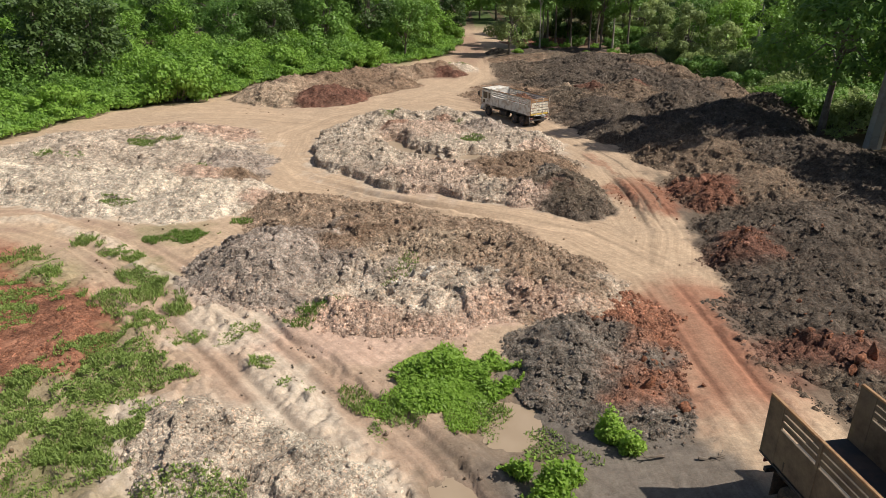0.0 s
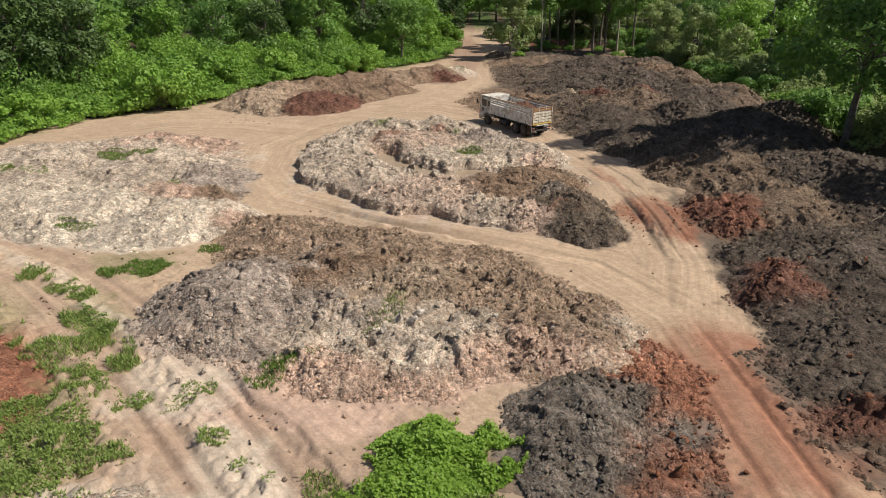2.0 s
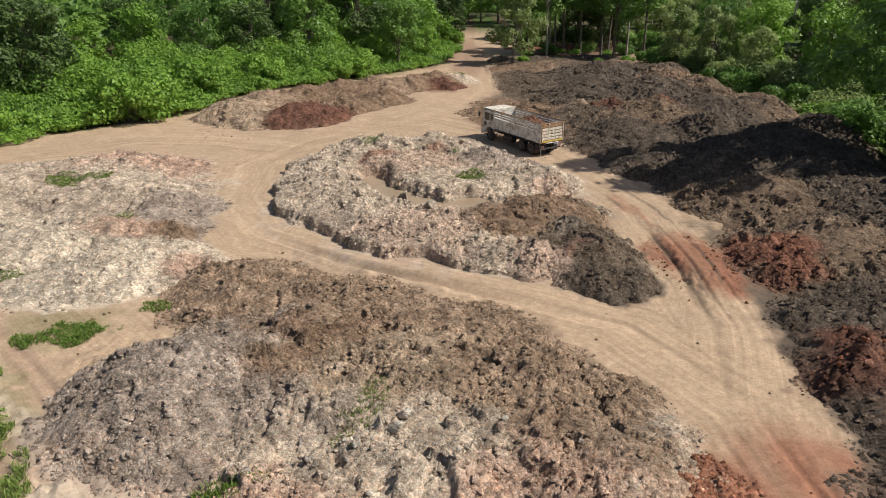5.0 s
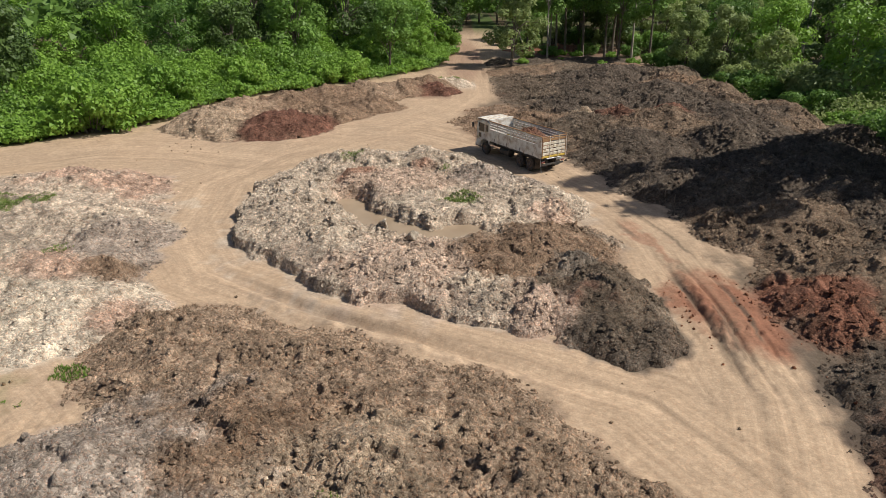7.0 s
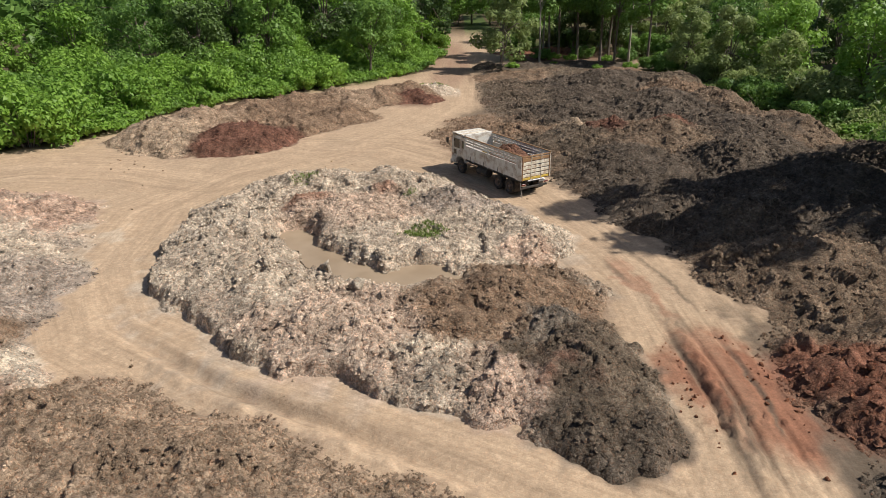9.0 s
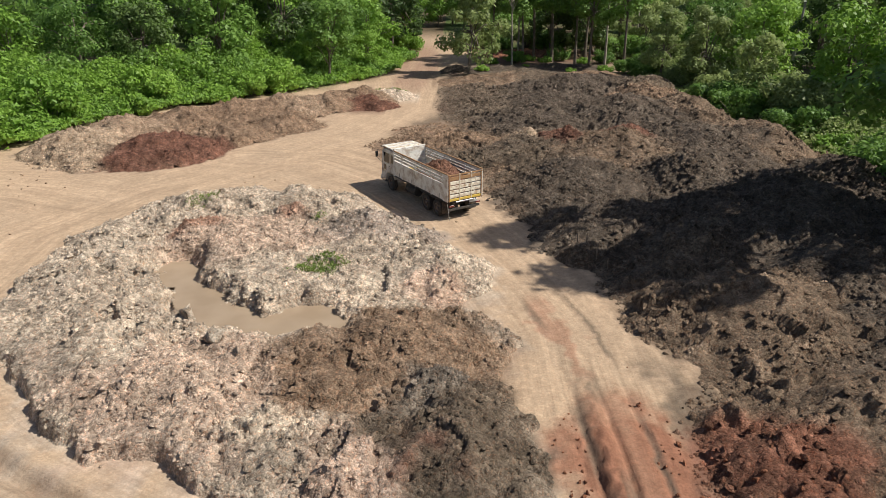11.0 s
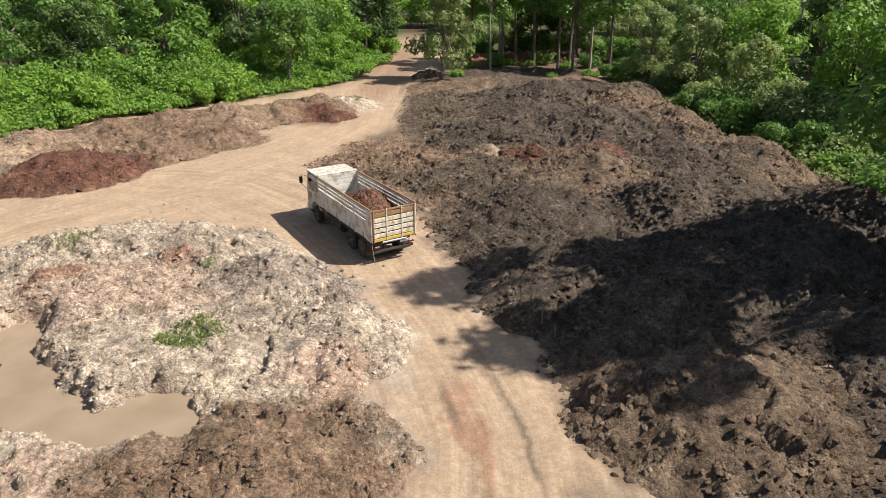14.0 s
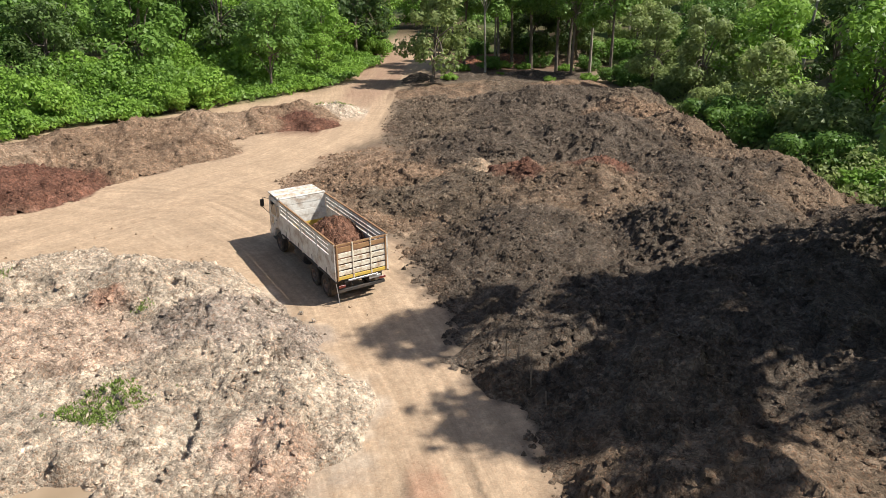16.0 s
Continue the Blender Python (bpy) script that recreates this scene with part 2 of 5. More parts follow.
# lobes of bare ground colour: x, y, rx, ry, turn, colour
STAINS = [
    (-9, 25, 13, 13, 0, (0.40, 0.285, 0.2)), (-2, 17, 9, 8, 0, (0.36, 0.255, 0.18)),
    (14.4, 46.6, 2.5, 4.8, 5, (0.262, 0.118, 0.072)), (13.4, 55.2, 0.8, 3.6, 6, (0.39, 0.235, 0.155)), (11.2, 25.6, 4.4, 7.0, -6, RED), (-21.5, 24, 4.5, 10, 15, RED), (-28, 33, 5, 6, 0, RED),
    (-17, 28.5, 2.2, 5, 30, RED), (-5, 26.2, 6, 2.2, 10, PINK), (-10, 27.5, 2.5, 3.5, 30, PALE), (-6, 21.5, 2.2, 4, 40, PALE), (4.8, 20.5, 3, 3, 0, MUD),
    (2, 17, 3, 3, 0, MUD), (1.7, 21.2, 1.6, 2, 0, MUD), (-22, 31, 4, 6, 20, MOSS), (-14, 22, 3.2, 6.5, 10, MOSS), (-16.0, 33.6, 1.2, 4.2, 40, MOSS),
    (-17.5, 40.3, 2.8, 1.8, 30, MOSS), (-12, 17.5, 3, 3, 0, MOSS), (9.5, 94, 4.0, 12, -8, LOAM), (21, 130, 14, 16, 0, LOAM), (24, 118, 15, 8, 0, LOAM), (7.4, 85, 4.2, 8, 14, BROWN), (12, 112, 4, 12, 0, LOAM), (4.6, 140, 4, 30, 0, (0.33, 0.215, 0.15)),
    (18.5, 36, 3.2, 14, 5, DARK), (17.4, 46, 1.3, 8, 4, LOAM), (16.6, 38, 1.2, 5, 0, LOAM), (-9.5, 19.0, 2.6, 3, 0, CLAY), (-20, 66, 1.0, 1.6, 20, PALE), (-15.8, 63.5, 0.8, 1.6, 0, PALE),
    (-4.5, 47.4, 5, 0.7, -32, TAN), (6, 17, 5, 3, 0, ASH), (3.2, 20, 2.6, 3.4, 0, MUD), (5.5, 19.5, 2.5, 3, 0, ASH),
]


def ellipse(x, y, cx, cy, rx, ry, turn):
    c, s = math.cos(radians(turn)), math.sin(radians(turn))
    u, v = (x - cx) * c + (y - cy) * s, (y - cy) * c - (x - cx) * s
    return np.hypot(u / rx, v / ry)


def ground_height(x, y, fine=True):
    z = 0.10 * fbm(x, y, 14, 2, 3) + 0.45 * smooth(42, 28, y) + 0.65 * np.exp(-((x - 11) / 5) ** 2) * smooth(24, 14, y)
    woods = forest_edge(x, y)
    z = z + 0.5 * smooth(0, 25, woods) + 0.02 * np.clip(woods - 20, 0, 400)
    if not fine:
        return z
    z = z + 0.03 * fbm(x, y, 1.6, 4, 11)
    centre, s = along(x, y, TRACK)
    z = z + smooth(0.9, 0.3, np.abs(centre)) * (0.10 + 0.12 * fbm(x, y, 1.2, 4, 15) + 0.10 * chunks(x, y, 0.45, 16))
    for line, width, tyres in ((SOUTH_ROAD, 5.0, (-1.9, -0.9, 0.9, 1.9)), (EAST_ROAD, 4.5, (-1.5, -0.5, 1.1)), (TRACK, 3.0, (-1.7, -1.0, 1.0, 1.7))):
        d, s = along(x, y, line)
        d = d + 0.25 * value(s / 6, s * 0, 21)
        for k, off in enumerate(tyres):
            depth = (0.09 if line is TRACK else 0.012) + (0.035 if line is TRACK else 0.02) * value(s / 5, s * 0 + k, 31)
            z = z - np.clip(depth, 0, 1) * np.exp(-((d - off) / 0.16) ** 2) + 0.2 * np.clip(depth, 0, 1) * np.exp(-((d - off - 0.42) / 0.2) ** 2)
    # deep ruts across the two red ramps and the softer shoulder of the south road
    d, s = along(x, y, EAST_ROAD)
    hump = np.exp(-((s - 15.5) / 5.0) ** 2)
    wob = 0.10 * value(s / 2.5, s * 0, 23) + 0.05 * fbm(x, y, 0.4, 2, 24)
    z = z + 0.30 * hump * np.exp(-(d / 2.6) ** 2) - hump * (0.18 * np.exp(-((d + 0.15 + wob) / 0.13) ** 2) + 0.16 * np.exp(-((d - 0.75 - wob) / 0.12) ** 2) + 0.12 * np.exp(-((d + 1.2 - wob) / 0.12) ** 2) - 0.14 * np.exp(-((d - 0.3) / 0.3) ** 2) * (1 + 0.8 * fbm(x, y, 0.3, 2, 28)))
    z = z + hump * 0.07 * chunks(x, y, 0.3, 38) * smooth(-0.2, 0.5, fbm(x, y, 0.9, 3, 39)) * np.exp(-(d / 2.6) ** 2)
    d, s = along(x, y, SOUTH_ROAD)
    ramp_in = np.exp(-((s - 19.5) / 6.5) ** 2)
    z = z + 0.45 * ramp_in * np.exp(-(d / 3.0) ** 2) - ramp_in * (0.12 * np.exp(-((d + 0.3 + wob) / 0.13) ** 2) + 0.08 * np.exp(-((d - 1.5 - wob) / 0.14) ** 2) - (0.1 + 0.1 * fbm(x, y, 0.35, 3, 29)) * (np.exp(-((d + 0.9) / 0.35) ** 2) + np.exp(-((d - 2.3) / 0.5) ** 2)))
    soft = np.exp(-((s - 48) / 8) ** 2)
    z = z - soft * 0.26 * np.exp(-((d + 0.4 + wob) / 0.3) ** 2) + soft * (0.2 + 0.12 * fbm(x, y, 0.7, 3, 26)) * np.exp(-((d - 0.25) / 0.35) ** 2) + soft * 0.14 * np.exp(-((d + 1.05) / 0.3) ** 2)
    # hollow with standing water by the thicket, and the wet end of the track
    z = z - 0.38 * np.clip(1 - ellipse(x, y, 2.4, 20.0, 1.9, 2.6, 20), 0, 1) ** 0.6
    z = z - 0.32 * np.clip(1 - ellipse(x, y, 0.5, 16.4, 1.5, 1.8, 0), 0, 1) ** 0.6
    # cut edges beside the track and trodden crumbly soil round it
    near = smooth(36, 30, y) * smooth(9, 6, x)
    d, s = along(x, y, TRACK)
    bank = smooth(0.0, 0.12, np.abs(d) - 2.15 - 0.35 * fbm(s, d * 0, 2.2, 3, 45)) * smooth(4.2, 2.6, np.abs(d))
    z = z + near * (0.16 * bank + 0.035 * chunks(x, y, 0.38, 46) * smooth(-0.3, 0.4, fbm(x, y, 2.0, 3, 47)))
    # lumpy verges of the near field
    rough = smooth(-4.5, -6.5, x) * smooth(42, 34, y) * smooth(2.0, 3.2, np.abs(along(x, y, TRACK)[0]))
    z = z + rough * (0.25 * fbm(x, y, 2.6, 3, 41) + 0.12 * chunks(x, y, 0.6, 42))
    return z


def ground_tint(x, y):
    col = np.empty((*x.shape, 3))
    col[:] = SAND
    wx, wy = x + 0.9 * fbm(x, y, 3.0, 3, 51) + 0.45 * fbm(x, y, 0.7, 3, 52), y + 0.9 * fbm(x, y, 3.0, 3, 57) + 0.45 * fbm(x, y, 0.7, 3, 58)
    mottled = smooth(-0.2, 0.7, fbm(x, y, 5, 3, 61))[..., None]
    col = col * (1 - 0.25 * mottled) + np.array(TAN) * 0.25 * mottled
    for line in (SOUTH_ROAD, EAST_ROAD, WEST_ROAD, TRACK):
        d, s = along(x, y, line)
        streak = value(d * 2.2 + 0.4 * value(s / 4, s * 0, 3), s / 14, 71) + 0.6 * value(d * 6, s / 9, 73)
        w = (np.exp(-(d / 3.0) ** 2) * 0.08)[..., None] * streak[..., None]
        col = col * (1 + w)
    for cx, cy, rx, ry, turn, c in STAINS:
        w = ((0.45 if c is MOSS else 0.6 if c is PALE else 0.95) * smooth(1.12, 0.62, ellipse(wx, wy, cx, cy, rx, ry, turn)))[..., None]
        col = col * (1 - w) + np.array(c) * w
    # bare tyre lines keep the sandy dust through the red and green
    d, s = along(x, y, TRACK)
    d = d + 0.25 * fbm(x, y, 1.2, 3, 95)
    for off, wide, c, k in ((0, 0.55, PALE, 0.6), (-1.5, 0.6, (0.37, 0.255, 0.18), 0.85), (1.5, 0.6, (0.37, 0.255, 0.18), 0.85)):
        w = (k * np.exp(-((d - off) / wide) ** 2) * smooth(-0.7, 0.3, fbm(x, y, 1.4, 3, 97 + int(off))))[..., None]
        col = col * (1 - w) + np.array(c) * w
    for line, tyres in ((SOUTH_ROAD, (-1.3, 0.6, 1.9)), (EAST_ROAD, (-0.6, 1.6))):
        d, s = along(x, y, line)
        for off in tyres:
            w = ((0.2 if line is EAST_ROAD else 0.42) * np.exp(-((d - off + 0.2 * value(s / 3, s * 0, 5)) / 0.5) ** 2) * (0.6 + 0.4 * value(s / 3, s * 0 + off, 9)))[..., None]
            col = col * (1 - w) + np.array(SAND) * 0.95 * w
    # darker soil tone along the ruts, and single tyre lines drawn along the roads
    d, s = along(x, y, EAST_ROAD)
    wob = 0.12 * value(s / 2.5, s * 0, 23) + 0.12 * fbm(x, y, 0.5, 2, 24)
    rut_mask = smooth(9, 13, s) * smooth(32, 25, s) * smooth(-0.5, 0.2, value(s / 3.0, d, 27))
    for off, wide in ((-0.15, 0.16), (0.75, 0.2), (0.1, 0.12), (-1.2, 0.12)):
        w = (0.85 * rut_mask * np.exp(-((d - off + wob) / wide) ** 2))[..., None]
        col = col * (1 - w) + np.array(LOAM) * w
    # brown of the wet trough, which also paints in the ridge's shadow line
    d, s = along(x, y, SOUTH_ROAD)
    w = (0.6 * np.exp(-((s - 48) / 8) ** 2) * np.exp(-((d + 0.4 + wob) / 0.24) ** 2) * smooth(-0.1, 0.5, fbm(x, y, 0.9, 4, 25)))[..., None]
    col = col * (1 - w) + np.array(BROWN) * w
    lines = np.random.default_rng(33)
    for line in (SOUTH_ROAD, EAST_ROAD, WEST_ROAD):
        d, s = along(x, y, line)
        for k in range(12):
            off, wide, tone, way = lines.uniform(-3.2, 3.2), lines.uniform(0.12, 0.26), lines.choice((-0.2, -0.12, 0.1)), lines.uniform(5, 90)
            drift = off + 0.7 * value(s / 11, s * 0 + k, 35) + 0.1 * value(s / 2, s * 0 + k, 36)
            w = tone * np.exp(-((d - drift) / wide) ** 2) * smooth(26, 14, np.abs(s - way)) * (0.7 + 0.3 * value(s / 1.5, s * 0 + k, 37))
            col = col * (1 + w)[..., None]
    grit = fbm(x, y, 0.8, 3, 91)
    for name, lobes, label, seed, step, rough, lump, pits, scarp in HEAP_SPECS:
        h, spilled = heap_height(lobes, x, y, seed, 0.0, 0.0)
        w = (0.85 * smooth(-0.20, 0.03, h + 0.11 * grit))[..., None]
        col = col * (1 - w) + spilled * w
    woods = smooth(-0.5, 2.5, forest_edge(x, y) + fbm(x, y, 3, 2, 81))[..., None]
    floor_col = np.where((fbm(x, y, 6, 3, 83) > 0.1)[..., None], np.array((0.07, 0.10, 0.03)), np.array((0.10, 0.075, 0.045)))
    return col * (1 - woods) + floor_col * woods


def axis(inner, far):
    """Close lines in the middle, wider and wider ones out to the horizon."""
    grow = np.cumsum(0.16 * 1.22 ** np.arange(1, 60))
    grow = grow[grow < far]
    return np.r_[inner[0] - grow[::-1], inner, inner[-1] + grow]


def build_ground():
    gx, gy = np.meshgrid(axis(np.r_[np.arange(-30, -15, 0.16), np.arange(-15, 5, 0.11), np.arange(5, 18, 0.09), np.arange(18, 22, 0.16)], 2500), axis(np.r_[np.arange(12, 34, 0.1), np.arange(34, 90, 0.16)], 2500))
    z = ground_height(gx, gy)
    me = mesh_from("ground", np.c_[gx.ravel(), gy.ravel(), z.ravel()], grid_faces(gx.shape[1], gx.shape[0]), packed, ground_tint(gx, gy).reshape(-1, 3), True)
    d, way = along(gx, gy, SOUTH_ROAD)
    for line in (EAST_ROAD, WEST_ROAD, TRACK):
        e, w = along(gx, gy, line)
        nearer = np.abs(e) < np.abs(d)
        d, way = np.where(nearer, e, d), np.where(nearer, w, way)
    d = d + 0.5 * value(way / 9, way * 0, 44)
    lane = me.attributes.new("lane", "FLOAT_VECTOR", "POINT")
    lane.data.foreach_set("vector", np.stack([d, way, 0 * d], 2).astype(np.float32).ravel())
    tagged(new("ground", me), "packed sandy earth with tyre ruts and red stains", "ground", kind="structure")


# ---- heaps of earth ----
def heap_height(lobes, x, y, seed, rough, lump, pits=(), scarp=0.0):
    """Height over the ground and colour of a heap: overlapping lobes with ragged feet, broken into clods."""
    wx = x + 0.7 * fbm(x, y, 3.4, 4, seed) + 0.25 * fbm(x, y, 0.9, 3, seed + 1)
    wy = y + 0.7 * fbm(x, y, 3.4, 4, seed + 13) + 0.25 * fbm(x, y, 0.9, 3, seed + 14)
    k, total, tint, weight = 3.5, 0, 0, 0
    for cx, cy, rx, ry, turn, h, colour in lobes:
        d = ellipse(wx, wy, cx, cy, rx, ry, turn)
        v = np.maximum(0.85 * h * (1 - d ** 1.35), -1.5)
        total = total + np.exp(k * v)
        e = np.exp(np.minimum(5.0 * v + 3.4 * fbm(x, y, 2.2, 4, seed + int(cx * 7) % 50), 40))
        tint = tint + e[..., None] * np.array(colour)
        weight = weight + e
    z = np.log(total) / k
    tint = tint / weight[..., None]
    body = smooth(-0.15, 0.45, z)
    dense = smooth(-0.35, 0.75, fbm(x, y, 2.2, 3, seed + 2))
    ux, uy = x + 0.12 * fbm(x, y, 0.5, 2, seed + 20), y + 0.12 * fbm(x, y, 0.5, 2, seed + 21)
    flake = 0.18 * chunks(ux, uy, 0.62, seed + 4) + 0.36 * chunks(ux, uy, 0.27, seed + 6) + 0.25 * fbm(x, y, 0.3, 2, seed + 7)
    ridge = 1 - 2 * np.abs(fbm(x, y, 1.6, 4, seed + 3))
    brink = fbm(x, y, 2.6, 4, seed + 30)
    ledge = smooth(-0.04, 0.05, brink) - smooth(-0.6, 0.8, brink)
    detail = rough * (0.34 * ledge + 0.22 * fbm(x, y, 3.0, 4, seed + 3) + 0.10 * ridge + lump * (0.07 + 0.22 * dense ** 1.3) * flake)
    z = z + scarp * smooth(-0.02, 0.04, z) * (0.25 + 0.75 * smooth(7, -3, x))
    z = z + body * detail
    for cx, cy, rx, ry, turn, depth in pits:
        z = z - depth * smooth(1.25, 0.6, ellipse(wx, wy, cx, cy, rx, ry, turn))
    tint = tint * np.clip(1 + 0.22 * fbm(x, y, 0.7, 3, seed + 8), 0.5, 1.6)[..., None]
    return z, tint


HEAPS = {}


def build_heap(name, lobes, label, seed, step, rough, lump, pits, scarp):
    lo_x = min(c[0] - max(c[2], c[3]) for c in lobes) - 1
    hi_x = max(c[0] + max(c[2], c[3]) for c in lobes) + 1
    lo_y = min(c[1] - max(c[2], c[3]) for c in lobes) - 1
    hi_y = max(c[1] + max(c[2], c[3]) for c in lobes) + 1
    gx, gy = np.meshgrid(np.arange(lo_x, hi_x, step), np.arange(lo_y, hi_y, step))
    jitter = np.random.default_rng(seed)
    gx, gy = gx + step * jitter.uniform(-0.3, 0.3, gx.shape), gy + step * jitter.uniform(-0.3, 0.3, gy.shape)
    h, tint = heap_height(lobes, gx, gy, seed, rough, lump, pits, scarp)
    z = ground_height(gx, gy, False) + h
    keep = (h > -0.12).ravel()
    faces = grid_faces(gx.shape[1], gx.shape[0])
    faces = faces[keep[faces].all(1)]
    used = np.unique(faces)
    remap = np.zeros(gx.size, np.int64)
    remap[used] = np.arange(len(used))
    centre = np.array((np.mean([c[0] for c in lobes]), np.mean([c[1] for c in lobes]), 0.0))
    verts = np.c_[gx.ravel(), gy.ravel(), z.ravel()][used] - centre
    me = mesh_from(name, verts, remap[faces], soil, tint.reshape(-1, 3)[used])
    ob = tagged(new(name, me), label, "earth heap", "heaps of dumped earth")
    ob.location = centre
    HEAPS[name] = (ob, lobes, seed, rough, lump, pits, scarp, (lo_x, hi_x, lo_y, hi_y))
    return ob


CENTRE = [
    (-9.0, 34.5, 5.0, 4.8, 20, 2.4, GREY), (-4.6, 36.4, 3.8, 3.8, 0, 1.8, BROWN), (-0.4, 35.6, 4.6, 3.8, 0, 1.7, TAN), (3.4, 34.4, 4.4, 4.0, -30, 1.5, EARTH), (-4.4, 33.4, 3.0, 2.6, 0, 1.5, GREY),
    (-0.2, 31.0, 5.8, 2.8, 3, 1.0, CLAY), (5.6, 31.0, 3.4, 3.4, -45, 1.0, EARTH), (-8.5, 42.2, 4.4, 3.4, -20, 1.2, EARTH), (-2.5, 40, 5.0, 3.2, -20, 1.2, EARTH), (-5.5, 39.6, 1.8, 1.6, 0, 1.5, GREY), (2.8, 29.3, 3.2, 1.5, 10, 0.7, PINK), (-3.2, 28.2, 4.2, 1.5, -8, 0.5, PINK),
    (-9.0, 45.0, 3.6, 2.6, -20, 1.0, EARTH), (-4.0, 42.6, 4.4, 2.4, -28, 0.9, EARTH), (1.6, 39.6, 3.8, 2.4, -35, 0.8, EARTH),
]
PALE_HEAP = [
    (-29, 50, 7, 5.0, 0, 1.9, PALE), (-22.5, 49, 6, 5.4, -15, 1.6, PALE), (-17.0, 46.6, 4.8, 4.6, -20, 1.5, PALE), (-36, 52, 7, 6, 0, 1.4, PALE), (-19, 50.5, 3.0, 2.4, 0, 1.7, PINK),
    (-32, 61, 8, 7, 0, 1.4, CLAY), (-24, 60, 6.5, 7, 0, 1.2, CLAY), (-18, 54.5, 3.8, 4.0, 10, 1.2, GREY), (-25, 67, 6, 4, 0, 1.0, PINK), (-16.3, 51.5, 2.5, 2.4, 0, 0.9, BROWN), (-13.6, 47.2, 2.0, 2.0, 0, 0.8, PINK),
]
ISLAND = [
    (-7.6, 58.2, 2.8, 3.4, 30, 0.9, CLAY), (-4.3, 53.8, 3.2, 2.4, -40, 1.0, CLAY), (-0.4, 51.0, 3.6, 2.6, -30, 1.1, (0.485, 0.365, 0.28)), (3.5, 48.3, 3.4, 2.4, -25, 1.2, CLAY), (6.0, 46.6, 2.2, 2.2, 0, 1.0, (0.47, 0.345, 0.265)),
    (-8.2, 63.5, 3.0, 4.6, 10, 1.1, CLAY), (-5.0, 69.5, 4.6, 3.6, 30, 1.5, CLAY), (0.5, 69.5, 4.2, 3.4, 0, 1.5, CLAY), (4.4, 66.8, 3.6, 3.4, -30, 1.5, GREY), (7.0, 62.0, 3.2, 3.6, 20, 1.4, CLAY), (7.8, 60.0, 1.4, 1.6, 0, 1.3, PINK),
    (-1.5, 65.0, 4.0, 3.0, 0, 1.2, (0.475, 0.355, 0.27)), (-4.0, 65.0, 1.7, 1.6, 0, 1.3, RED), (0.4, 67.0, 1.4, 1.0, 0, 1.35, RED), (4.0, 60.8, 3.0, 3.0, 0, 0.7, CLAY), (6.6, 54.0, 4.2, 3.8, 0, 1.6, BROWN), (8.7, 48.2, 2.9, 4.2, 10, 1.5, LOAM), (7.6, 50.6, 2.0, 1.6, 0, 1.5, ASH), (9.2, 44.4, 2.0, 2.2, 0, 0.9, DARK), (7.6, 46.8, 1.2, 1.4, 0, 1.25, RUST), (4.0, 51.5, 3.0, 2.6, 0, 1.3, BROWN), (-0.8, 58.5, 7.2, 8.2, 0, 0.4, CLAY),
]
BERM = [
    (-21.6, 86.0, 4.6, 4.8, 30, 2.1, TAN), (-19.5, 90.5, 5.2, 4.4, 45, 2.5, EARTH), (-16, 95.0, 5.6, 4.4, 45, 2.5, BROWN), (-12, 98.8, 5.6, 4.4, 42, 2.5, BROWN), (-8, 102.2, 5.6, 4.2, 38, 2.4, EARTH), (-3.8, 105.6, 5.4, 3.8, 35, 2.3, BROWN), (-0.5, 108, 4.0, 3.2, 35, 1.8, BROWN),
    (2.4, 110.4, 3.4, 2.6, 35, 1.2, CLAY), (-14.2, 84.5, 5.0, 4.4, 20, 2.0, RUST), (-19.4, 83.6, 3.6, 3.4, 10, 1.4, TAN), (-10.4, 90.6, 4.4, 3.4, 40, 1.7, BROWN), (-6.6, 95.4, 4.0, 3.4, 45, 1.5, BROWN), (0.4, 105, 2.8, 2.4, 30, 1.6, RUST),
]
